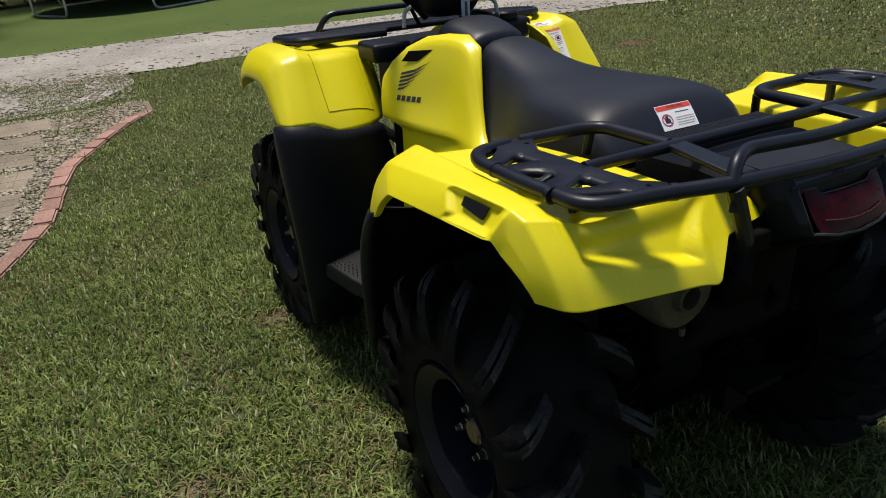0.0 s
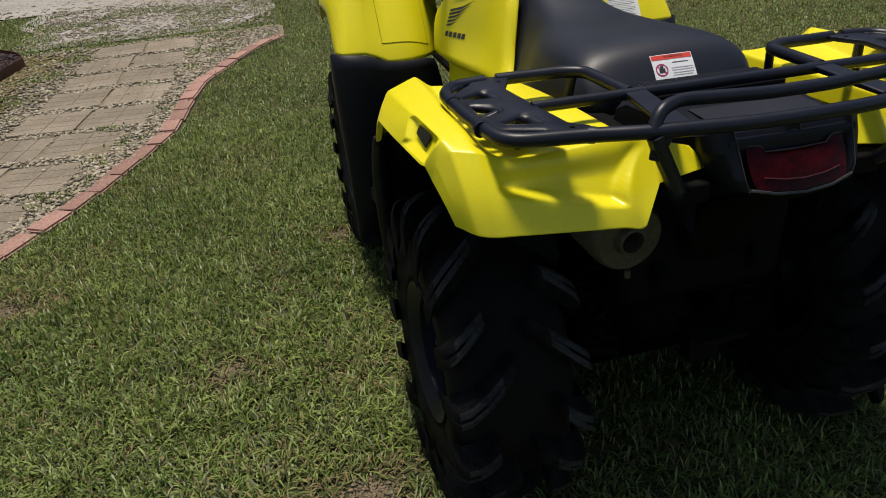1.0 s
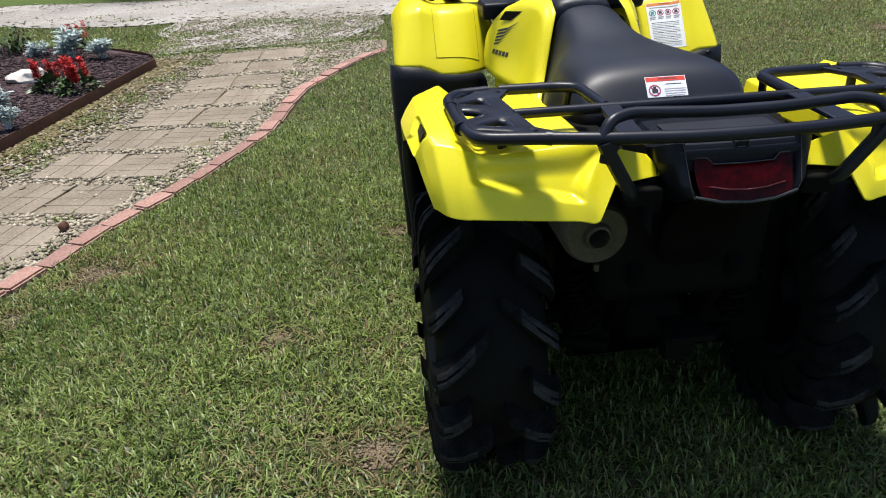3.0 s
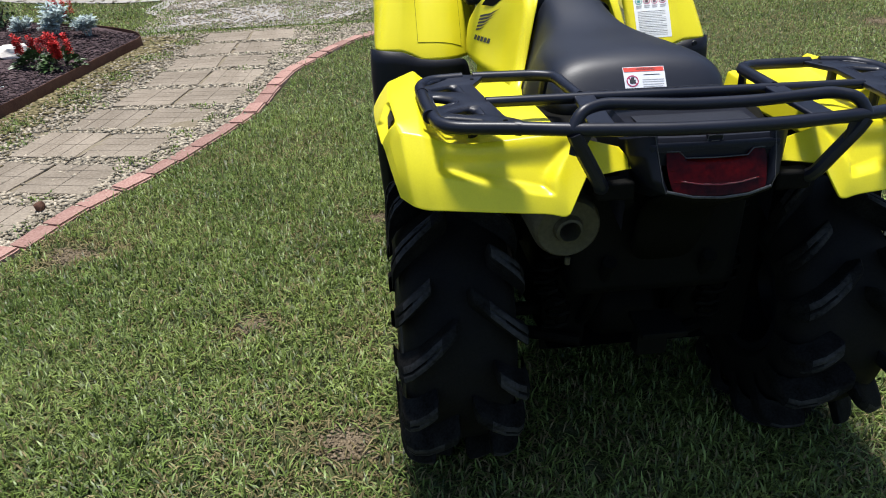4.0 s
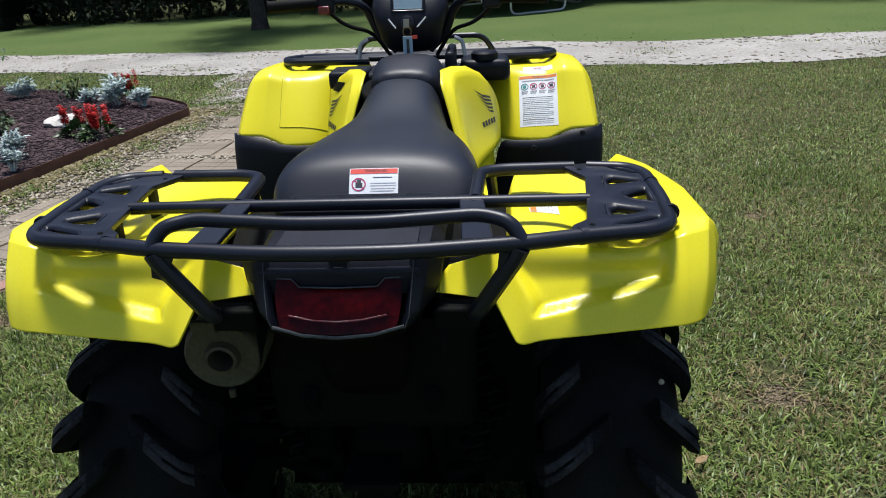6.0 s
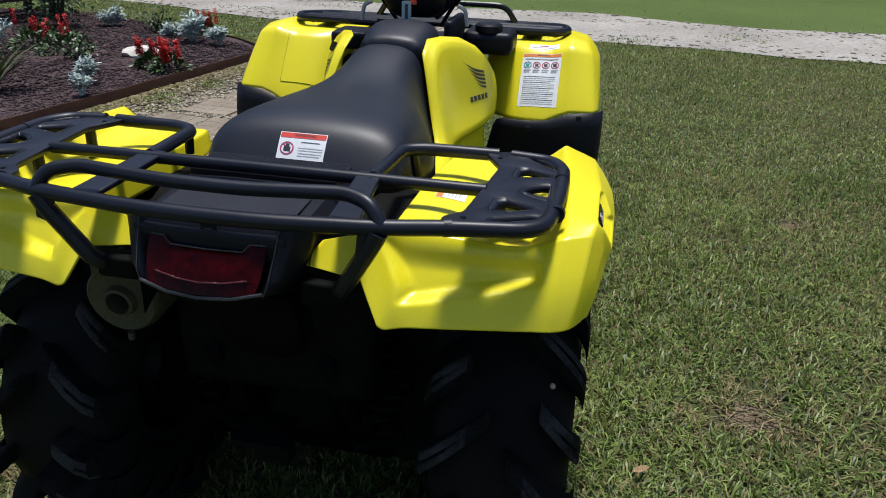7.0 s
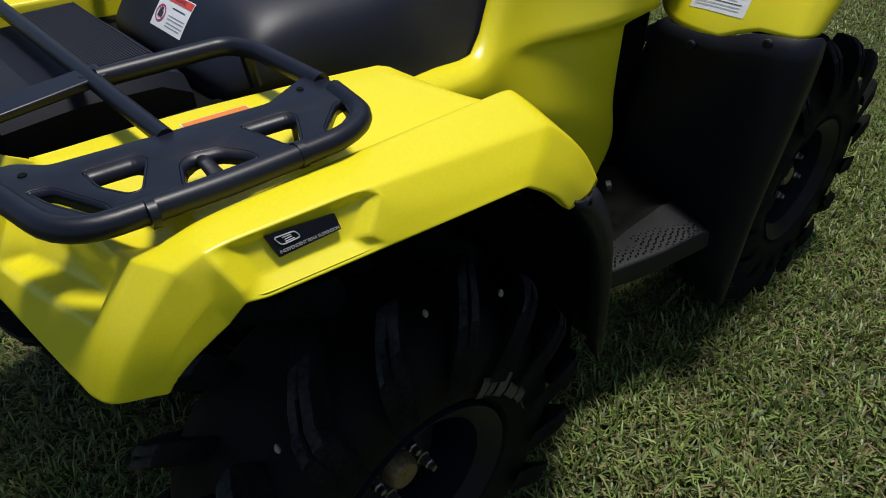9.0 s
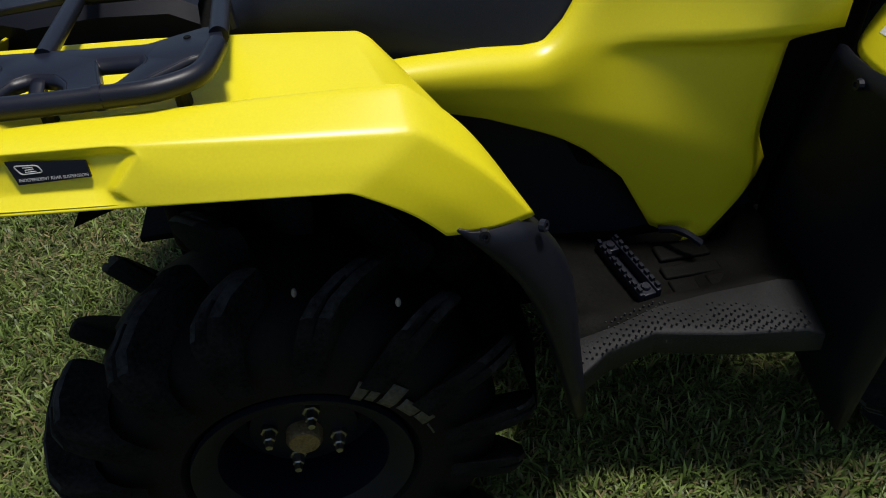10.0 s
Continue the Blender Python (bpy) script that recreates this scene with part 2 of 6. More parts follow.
def arrays(name, verts, faces, mat, label="", category="", kind="stuff", parent=None):
    """One mesh from arrays of places and faces."""
    me = bpy.data.meshes.new(name)
    k = faces.shape[1]
    me.vertices.add(len(verts))
    me.vertices.foreach_set("co", np.ascontiguousarray(verts, dtype=np.float32).ravel())
    me.loops.add(faces.size)
    me.loops.foreach_set("vertex_index", np.ascontiguousarray(faces, dtype=np.int32).ravel())
    me.polygons.add(len(faces))
    me.polygons.foreach_set("loop_start", np.arange(0, faces.size, k, dtype=np.int32))
    me.update(calc_edges=True)
    me.materials.append(mat)
    ob = new(name, me)
    ob.parent = parent
    return tagged(ob, label, category, "", kind)


def frame_of(origin, xdir, ydir):
    """A pose whose x and y axes lie along two directions."""
    x = Vector(xdir).normalized()
    z = x.cross(Vector(ydir)).normalized()
    y = z.cross(x)
    m = Matrix((x, y, z)).transposed().to_4x4()
    m.translation = origin
    return m


def laid_on(ob, target, way, lift=0.0, flat=False):
    """Presses a thin sheet onto a curved part along a direction, keeping its own thickness."""
    dg = bpy.context.evaluated_depsgraph_get()
    t = target.evaluated_get(dg)
    way = Vector(way).normalized()
    base = min(v.co.dot(-way) for v in ob.data.vertices)
    for v in ob.data.vertices:
        h = v.co.dot(-way) - base
        hit, place, _, _ = t.ray_cast(v.co - way * 0.15, way)
        if hit:
            v.co = place - way * (lift if flat else h + lift)
    ob.data.update()

# ---- ground, road, path, bed ----
EDGE = [(-3.10, -1.2), (-2.72, 0.1), (-2.30, 1.12), (-2.10, 1.64), (-1.93, 1.95), (-1.73, 2.42), (-1.53, 2.95), (-1.41, 3.97), (-1.34, 4.2), (-1.05, 4.86), (-0.77, 5.28)]
BED = [(-3.85, -1.0), (-3.58, 1.0), (-3.30, 2.6), (-3.15, 3.4), (-3.04, 4.15), (-2.93, 4.9), (-2.86, 5.28), (-3.02, 5.55), (-3.5, 5.97), (-5.0, 6.6), (-7.3, 7.3)]


def edge_x(y):
    return np.interp(y, [p[1] for p in EDGE], [p[0] for p in EDGE])


def road_near(x):
    return np.interp(x, [-60, -7, -3.85, -1.9, 0.6, 2.0, 3.8, 60], [23, 8.95, 7.9, 7.5, 7.15, 6.95, 6.75, 3]) + 0.10 * np.sin(x * 1.7) + 0.05 * np.sin(x * 5.1)


def road_far(x):
    return np.interp(x, [-60, -9.4, -5.5, -3.0, 0.0, 1.5, 3.0, 4.6, 60], [26, 11.5, 10.5, 9.9, 9.75, 9.1, 8.75, 8.8, 5.5]) + 0.05 * np.sin(x * 1.9 + 1) + 0.04 * np.sin(x * 4.7)


def woods_edge(x):
    return float(np.interp(x, [-20, -10, -5, -1, 1.5, 3.0, 6, 20], [19.3, 18.1, 17.2, 17.8, 17.0, 16.0, 15.4, 14.6]))


def strip(name, near, far, z, mat, label, category, x0=-60, x1=60, n=240):
    xs = np.linspace(x0, x1, n)
    rows = [[(x, near(x) + (far(x) - near(x)) * k / 6, z + 0.010 * math.sin(k * math.pi / 6)) for x in xs] for k in range(7)]
    return tagged(part(name, grid(rows), mat), label, category, "", "structure")


bm = bmesh.new()
bmesh.ops.create_grid(bm, x_segments=120, y_segments=120, size=1)
for v in bm.verts:
    v.co.x, v.co.y = (math.copysign(abs(c) ** 3 * 600 + abs(c) * 25, c) for c in (v.co.x, v.co.y))
    far = max(0, math.hypot(v.co.x, v.co.y) - 4)
    v.co.z = 0.05 * noise.noise(v.co * 0.12) * min(1, max(0, far - 26) / 30) - 0.004
tagged(part("ground", bm, SOIL), "mown lawn soil under short green grass with worn patches", "lawn", "", "structure")
strip("road", road_near, road_far, 0.006, GRAVEL, "pale grey gravel drive running across the lawn", "gravel road")


strip("far_lawn", lambda x: road_far(x) - 0.05, lambda x: woods_edge(x) + 0.6 + 0.3 * np.sin(x * 0.8), 0.001, FARLAWN, "smooth green lawn turf beyond the gravel drive", "lawn")


def ribbon(name, left, right, ys, z, mat, label, category):
    rows = []
    for y in ys:
        a, b = left(y), right(y)
        rows.append([(a + (b - a) * k / 8, y, z + 0.008 * noise.noise(Vector((a + (b - a) * k / 2, y * 3, 0)))) for k in range(9)])
    return tagged(part(name, grid(rows), mat), label, category, "", "structure")


def bed_x(y):
    return np.interp(y, [p[1] for p in BED[:8]], [p[0] for p in BED[:8]])


pavement = ribbon("pavement", lambda y: bed_x(y) - 0.1, lambda y: edge_x(y) + 0.03, np.linspace(-1.2, 5.7, 60), 0.008, GRIT, "gravelly dirt bed of the garden path", "path")
ribbon("gravel_apron", lambda y: -2.95 - 0.25 * (y - 5.7) + 0.1 * math.sin(5 * y), lambda y: -1.15 + 0.25 * (y - 5.7) + 0.12 * math.sin(4 * y), np.linspace(5.9, 8.3, 24), 0.004, GRAVEL, "worn gravelly patch joining the path to the drive", "gravel")

# the flower bed: a low mound of mulch behind a metal strip
bm = bmesh.new()
inner = fillet([(x, y, 0) for x, y in BED], 0.35, 5)
rows = []
for p in inner:
    rows.append([(p.x + (-9.5 - p.x) * u, p.y + (3.5 - p.y) * u * 0.3, 0.066 + 0.05 * min(1, u * 6) + 0.012 * noise.noise(Vector((p.x - 8 * u, p.y, 0)))) for u in (0, 0.02, 0.06, 0.12, 0.2, 0.3, 0.45, 0.65, 1)])
grid(rows, bm)
tagged(part("flower_bed", bm, MULCH), "dark bark mulch of a raised flower bed", "flower bed", "", "structure")
rows = []
for p in inner:
    q = Vector((p.x, p.y, 0))
    wob = 0.008 * noise.noise(q * 2)
    rows.append([(p.x + wob, p.y, -0.02), (p.x + wob + 0.004, p.y, 0.05), (p.x + wob, p.y, 0.092), (p.x + wob - 0.006, p.y, 0.092), (p.x + wob - 0.012, p.y, -0.02)])
tagged(part("bed_edging", grid(rows), EDGING), "rusty brown metal edging strip round the flower bed", "garden edging", "", "structure")


def bed_z(x, y):
    return 0.113 + 0.02 * noise.noise(Vector((x, y, 0)))


rng = np.random.default_rng(3)


def shreds(name, xy, z, size, mat, label, category, flat=0.35, thickness=0.35):
    """Small lumps, each a squashed eight-sided stone or chip."""
    base = np.array([(1, 0, 0), (0.3, 0.95, 0.1), (-0.9, 0.5, 0), (-0.8, -0.6, 0.1), (0.35, -0.9, 0), (0.1, 0.1, 0.9), (0, 0, -0.8)], dtype=float)
    tri = np.array([(0, 1, 5), (1, 2, 5), (2, 3, 5), (3, 4, 5), (4, 0, 5), (1, 0, 6), (2, 1, 6), (3, 2, 6), (4, 3, 6), (0, 4, 6)])
    n = len(xy)
    s = size * rng.uniform(0.45, 1.5, n)
    v = base[None] * np.stack([s, s * rng.uniform(flat, 1, n), s * thickness * rng.uniform(0.6, 1.4, n)], 1)[:, None]
    v = v * rng.uniform(0.8, 1.2, v.shape)
    a = rng.uniform(0, 2 * np.pi, n)
    c, d = np.cos(a)[:, None], np.sin(a)[:, None]
    w = np.stack([v[..., 0] * c - v[..., 1] * d, v[..., 0] * d + v[..., 1] * c, v[..., 2]], -1)
    w += np.stack([xy[:, 0], xy[:, 1], z + s * thickness * 0.35], 1)[:, None]
    f = (tri[None] + 7 * np.arange(n)[:, None, None]).reshape(-1, 3)
    return arrays(name, w.reshape(-1, 3), f, mat, label, category)


# rows of two slabs: centre and turn
ROWS_OF = [(-3.28, 0.10, -14), (-3.10, 0.60, -13), (-2.94, 1.09, -13), (-2.74, 1.57, -13), (-2.51, 2.06, -13), (-2.36, 2.54, -10), (-2.21, 3.00, -8), (-2.08, 3.46, -6), (-2.02, 3.95, -4), (-2.00, 4.44, -1), (-1.98, 4.93, 1), (-1.93, 5.42, 1)]


def on_slab(x, y, rim=0.0):
    hit = np.zeros(len(x), bool)
    for cx, cy, turn in ROWS_OF:
        c, d = math.cos(radians(turn)), math.sin(radians(turn))
        u, v = (x - cx) * c + (y - cy) * d, (y - cy) * c - (x - cx) * d
        hit |= (np.abs(u) < 0.412 + rim) & (np.abs(v) < 0.20 + rim)
    return hit


# pebbles along the path, thickest beside the pavers
y = rng.uniform(-1.15, 5.75, 46000)
a, b = bed_x(y), edge_x(y)
u = rng.uniform(0, 1, len(y))
keep = (rng.uniform(0, 1, len(y)) < np.where(u > 0.45, 1.0, 0.5)) & (u > 0.01) & (u < 0.99)
keep &= ~on_slab(a + (b - a) * u, y, -0.012) | (rng.uniform(0, 1, len(y)) < 0.02)
shreds("pebbles", np.stack([a + (b - a) * u, y], 1)[keep], 0.008, 0.016, STONE, "cream and tan river pebbles strewn beside the pavers", "pebbles", thickness=0.5)
n = 2600
y = rng.uniform(0.8, 5.6, n)
a, b = bed_x(y), edge_x(y)
shreds("leaf_litter", np.stack([a + (b - a) * np.abs(rng.normal(0.04, 0.09, n)), y], 1), 0.016, 0.026, DRY, "dry brown leaf litter along the bed edging", "leaf litter", flat=0.3, thickness=0.1)
n = 4500
x = rng.uniform(-14, 14, n)
yy = road_near(x) + (road_far(x) - road_near(x)) * rng.uniform(-0.03, 1.03, n)
shreds("road_stones", np.stack([x, yy], 1), 0.010, 0.024, STONE, "loose pale stones on the gravel drive", "gravel", thickness=0.3)
n = 5000
y = rng.uniform(5.9, 8.2, n)
x = rng.uniform(-3.2, -0.8, n)
shreds("apron_stones", np.stack([x, y], 1), 0.004, 0.016, STONE, "loose pale stones where the path meets the drive", "gravel", thickness=0.5)
n = 38000
y = rng.uniform(-0.9, 7.0, n)
x = np.where(y < 5.55, bed_x(y), -3.0 - (y - 5.5) * 2.0) - 0.03 - rng.uniform(0, 1, n) ** 1.3 * 4.2
zz = np.array([0.070 + 0.05 * min(1, 6 * (bed_x(min(v, 5.5)) - w) / (bed_x(min(v, 5.5)) + 9.5)) for w, v in zip(x, y)])
shreds("mulch_chips", np.stack([x, y], 1), zz, 0.0185, MULCH, "dark brown bark chips covering the flower bed", "mulch", flat=0.18, thickness=0.28)


# ---- grass ----
def blades(name, x, y, z, height, width, mat, label, lean=0.9):
    n = len(x)
    a, t = rng.uniform(0, 2 * np.pi, n), rng.uniform(0.12, 1.0, n) ** 0.9 * lean
    h, w = height * rng.uniform(0.5, 1.5, n), width * rng.uniform(0.7, 1.3, n)
    dx, dy = np.cos(a), np.sin(a)
    px, py = -dy * w / 2, dx * w / 2
    p = np.stack([x, y, z], 1)
    mid = p + np.stack([dx * h * t * 0.5, dy * h * t * 0.5, h * 0.6 * (1 - 0.55 * t)], 1)
    tip = p + np.stack([dx * h * t * 1.2, dy * h * t * 1.2, h * np.maximum(0.12, 1 - 0.85 * t)], 1)
    s = np.stack([px, py, np.zeros(n)], 1)
    v = np.stack([p - s * 0.7, p + s * 0.7, mid + s, mid - s, tip], 1).reshape(-1, 3)
    k = 5 * np.arange(n)[:, None]
    f = np.concatenate([k + np.array([[0, 1, 2]]), k + np.array([[0, 2, 3]]), k + np.array([[3, 2, 4]])])
    return arrays(name, v, f, mat, label, "grass")


def ground_z(x, y):
    return np.zeros(len(x)) - 0.004


def lawn_mask(x, y):
    ok = (x > edge_x(y) + 0.07) | (y > 5.6)
    ok &= ~((y > 6.1) & (y < 8.4) & (x > -2.95 - 0.25 * (y - 5.7)) & (x < -1.15 + 0.25 * (y - 5.7)) & (patchy(x, y, 1.7) < -0.02))
    ok &= ~((y > road_near(x) - 0.02) & (y < road_far(x) + 0.02))
    ok &= ~((x < -2.8) & (y < np.interp(x, [-12, -7.3, -5.0, -3.5, -3.02, -2.86], [7.5, 7.3, 6.6, 5.97, 5.55, 5.28]) + 0.03))
    return ok


def patchy(x, y, s):
    return np.array([noise.noise(Vector((p * s, q * s, 0))) for p, q in zip(x, y)])


SPOTS = ((-1.135, 0.53, 0.07), (-0.767, -0.09, 0.085), (1.08, 0.63, 0.09), (-0.70, 1.33, 0.055), (-1.98, 1.16, 0.10), (3.7, 4.62, 0.15), (-2.2, 0.82, 0.06), (1.45, 2.22, 0.05))


def bare(x, y):
    """Worn spots where little grass grows."""
    d = np.full(len(x), 9.0)
    for cx, cy, r in SPOTS:
        a = np.arctan2(y - cy, x - cx)
        d = np.minimum(d, np.hypot((x - cx) * 0.8, y - cy) / (r * (1 + 0.28 * np.sin(3 * a + cx * 9) + 0.2 * np.sin(5 * a + cy * 7))))
    return d


def lawn(name, n, x0, x1, y0, y1, height, width, label, dry=0.18, mat=None):
    x, y = rng.uniform(x0, x1, n), rng.uniform(y0, y1, n)
    k = lawn_mask(x, y) & (rng.uniform(0, 1, n) < np.clip(bare(x, y) - 0.45, 0.06, 1))
    x, y = x[k], y[k]
    p = patchy(x, y, 2.4) * 0.5 + patchy(x, y, 0.7) * 0.5
    k = rng.uniform(-0.75, 1.0, len(x)) < p + 0.5 - 0.35 * np.clip((x - 0.4) * 2, 0, 1) * (y < 3)
    if y0 < 3:
        k &= rng.uniform(-0.85, 0.12, len(x)) < patchy(x, y, 13.0)
    x, y, p = x[k], y[k], p[k]
    d = rng.uniform(0, 1, len(x)) < dry + 0.18 * (p < -0.12) + 0.12 * (x > 0.5) + 0.4 * (bare(x, y) < 1.5)
    blades(name, x[~d], y[~d], ground_z(x[~d], y[~d]), height, width, mat or BLADE, label, 1.15)
    blades(name, x[d], y[d], ground_z(x[d], y[d]), height * 0.8, width, DRY, "dry straw-coloured blades among the lawn", 1.1)


lawn("grass", 560000, -2.6, 2.3, -0.95, 3.0, 0.045, 0.0046, "short green lawn grass, thick and freshly mown")
lawn("grass", 215000, -3.2, 5.0, 3.0, 7.6, 0.036, 0.0060, "short green lawn grass, thick and freshly mown")
lawn("grass", 100000, -2.6, 2.3, -2.4, -0.95, 0.045, 0.0065, "short green lawn grass, thick and freshly mown")
lawn("grass", 100000, -3.2, 4.6, -5.0, -2.4, 0.045, 0.010, "short green lawn grass behind the quad bike")
lawn("grass", 130000, 2.3, 4.6, -2.4, 3.0, 0.040, 0.0065, "short green lawn grass, thick and freshly mown")
lawn("grass", 60000, -14, 12, 8.2, 18.4, 0.016, 0.020, "green lawn beyond the gravel drive", 0.01, FARGRASS)
lawn("grass", 90000, -11, -2.5, 5.2, 9.4, 0.032, 0.011, "short green grass between the flower bed and the drive", 0.08)
lawn("grass", 70000, 4.6, 16, 1.0, 7.4, 0.045, 0.015, "short green lawn grass beside the quad bike")
# sparse tufts on the drive
x = rng.uniform(-12, 10, 26000)
y = road_near(x) + (road_far(x) - road_near(x)) * rng.uniform(0, 1, len(x))
k = patchy(x, y * 2.2, 0.8) > 0.36
blades("grass_tufts", x[k], y[k], np.full(k.sum(), 0.008), 0.024, 0.012, BLADE, "thin grass tufts growing through the gravel drive")
n = 2600
y = rng.uniform(0.3, 5.7, n)
a, b = bed_x(y), edge_x(y)
u = np.where(rng.uniform(0, 1, n) < 0.5, rng.normal(0.16, 0.07, n), rng.normal(0.80, 0.08, n))
cl = np.array([noise.noise(Vector((p * 3.5, q * 6, 5))) for p, q in zip(y, u)]) > 0.08
cl &= ~on_slab(a + (b - a) * u, y, 0.01)
x = (a + (b - a) * u)[cl] + rng.normal(0, 0.02, cl.sum())
blades("weeds", np.repeat(x, 5) + rng.normal(0, 0.03, 5 * len(x)), np.repeat(y[cl], 5) + rng.normal(0, 0.03, 5 * len(x)), np.full(5 * len(x), 0.01), 0.030, 0.008, BLADE, "small weeds growing between the path stones", 1.0)

# crumbs of bare brown dirt in the worn spots
x, y = [], []
for cx, cy, r in SPOTS:
    k = int(60000 * r * r) + 200
    x += list(cx + rng.normal(0, 0.55 * r, k))
    y += list(cy + rng.normal(0, 0.45 * r, k))
shreds("dirt_crumbs", np.stack([x, y], 1), -0.003, 0.0065, DIRT, "crumbs of bare brown dirt in worn spots of the lawn", "dirt", thickness=0.35)

# ---- the quad bike: x to its right, y ahead, rear axle over the origin ----
bike = new("quad_bike")
bike.matrix_world = pose(-0.0260, 0.0020, 0, -0.39, 1.39, 2.55)
tagged(bike, "bright yellow quad bike with black racks parked on the lawn", "quad bike")


# wheels
def tyre(r, x0, x1, lugs, rim):
    c, h = (x0 + x1) / 2, (x1 - x0) / 2
    half = [(0.72, rim), (0.90, rim + 0.018), (0.95, rim + (r - rim) * 0.42), (0.88, r - 0.092), (0.72, r - 0.066), (0.4, r - 0.056), (0, r - 0.054)]
    prof = [(c - h * u, q) for u, q in half] + [(c + h * u, q) for u, q in half[-2::-1]]
    return lathe(prof, 56, closed=True)


def lug_mesh(r, x0, x1, side, start):
    """A curved bar from near the tread's middle out over the shoulder, split by a groove towards its outer end."""
    c, h = (x0 + x1) / 2, (x1 - x0) / 2
    rows = []
    for k, (u, drop) in enumerate(((0, 0.030), (0.02, 0.008), (0.07, 0.0), (0.3, 0.0), (0.55, 0.003), (0.8, 0.014), (0.93, 0.032), (0.99, 0.058), (1.0, 0.084))):
        x = start + (1.06 - start) * u
        w, px = -0.36 * (x + 0.1) ** 0.85 if x > -0.1 else 0.0, c + side * h * x
        half = (0.034, 0.046, 0.054, 0.058, 0.060, 0.064, 0.068, 0.070, 0.072)[k]
        cut = (0, 0, 0, 0, 0.006, 0.010, 0.012, 0.012, 0.012)[k]
        top, low = r - drop, r - drop - (0.04 if k == 0 else 0.062)
        line = [(low, -1.25), (top - 0.012, -1.0), (top - 0.003, -0.85), (top, -0.5), (top, -0.16), (top - cut, 0), (top, 0.16), (top, 0.5), (top - 0.003, 0.85), (top - 0.012, 1.0), (low, 1.25)]
        rows.append([(px, q * math.sin(w + half * e), q * math.cos(w + half * e)) for q, e in line])
    bm = grid(rows, closed=True, caps=True)
    bmesh.ops.recalc_face_normals(bm, faces=bm.faces)
    me = bpy.data.meshes.new("lug")
    bm.to_mesh(me)
    bm.free()
    me.materials.append(LUG)
    me.materials.append(TIP)
    for f in me.polygons:
        out = Vector((0, f.center.y, f.center.z))
        if abs(f.center.x - c) > 0.35 * h and out.length > r - 0.045 and f.normal.dot(out.normalized()) > 0.55:
            f.material_index = 1
    me.polygons.foreach_set("use_smooth", [True] * len(me.polygons))
    me.set_sharp_from_angle(angle=radians(50))
    return me


def wheel(name, r, x0, x1, x_hub, lugs, rim, at, label):
    root = new(name)
    root.parent = bike
    root.location = at
    tagged(root, label)
    t = part("tyre", tyre(r, x0, x1, lugs, rim + 0.012), RUBBER, root, "black mud tyre with deep curved lugs", 40)
    for side in (1, -1):
        kinds = [lug_mesh(r, x0, x1, side, q) for q in (0.10, 0.46)]
        for k in range(2 * lugs):
            lug = new("lug", kinds[k % 2])
            lug.parent = root
            lug.rotation_euler = (math.pi * (k + (0.5 if side > 0 else 0)) / lugs, 0, 0)
    d = x_hub
    prof = [(x0 + 0.03, rim + 0.012), (x0 + 0.03, rim - 0.01), (d - 0.05, rim - 0.025), (d - 0.055, 0.095), (d - 0.02, 0.085), (d - 0.012, 0.05), (d - 0.012, 0.01), (d - 0.03, 0.01),
            (d - 0.03, 0.05), (d - 0.04, 0.075), (d - 0.075, 0.10), (d - 0.07, rim - 0.03), (x1 - 0.035, rim - 0.02), (x1 - 0.018, rim + 0.004), (x1 - 0.012, rim + 0.016), (x1 - 0.022, rim + 0.018), (x1 - 0.04, rim + 0.004), (x0 + 0.05, rim + 0.002)]
    part("rim", lathe(prof, 48, closed=True), BLACK, root, "black steel rim")
    part("hub_cap", lathe([(d - 0.03, 0.03), (d + 0.004, 0.029), (d + 0.012, 0.024), (d + 0.013, 0.0005)], 20), BRASS, root, "rusty hub cap")
    for k in range(4):
        w = math.radians(-20 + 90 * k)
        m = Matrix.Translation((0, 0.055 * math.cos(w), 0.055 * math.sin(w)))
        part("wheel_nut", lathe([(d - 0.016, 0.014), (d - 0.006, 0.014), (d - 0.005, 0.010), (d + 0.010, 0.0095), (d + 0.012, 0.007), (d + 0.022, 0.006), (d + 0.022, 0.0005)], 6, m), METAL, root, "plain steel wheel nut", 20)
    return root


WHEELS = []
rear_wheel = wheel("rear_wheel", 0.368, 0.321, 0.595, 0.52, 8, 0.150, (0, -0.011, 0.347), "rear wheel with a tall mud tyre")
front_wheel = wheel("front_wheel", 0.360, 0.325, 0.560, 0.50, 8, 0.150, (0, 1.30, 0.345), "front wheel with a tall mud tyre")
for w in (rear_wheel, front_wheel):
    twin = new(w.name.split(".")[0])
    twin.parent, twin.location = bike, w.location
    tagged(twin, w["label"])
    WHEELS += [w, twin]
    for p in list(w.children):
        if p.name.startswith("lug"):
            continue
        q = mirrored(p)
        q.parent = twin
    seen = {}
    for p in [o for o in w.children if o.name.startswith("lug")]:
        if p.data not in seen:
            seen[p.data] = mirrored(p)
            q = seen[p.data]
        else:
            q = new("lug", seen[p.data].data)
            q.rotation_euler = p.rotation_euler
        q.parent = twin

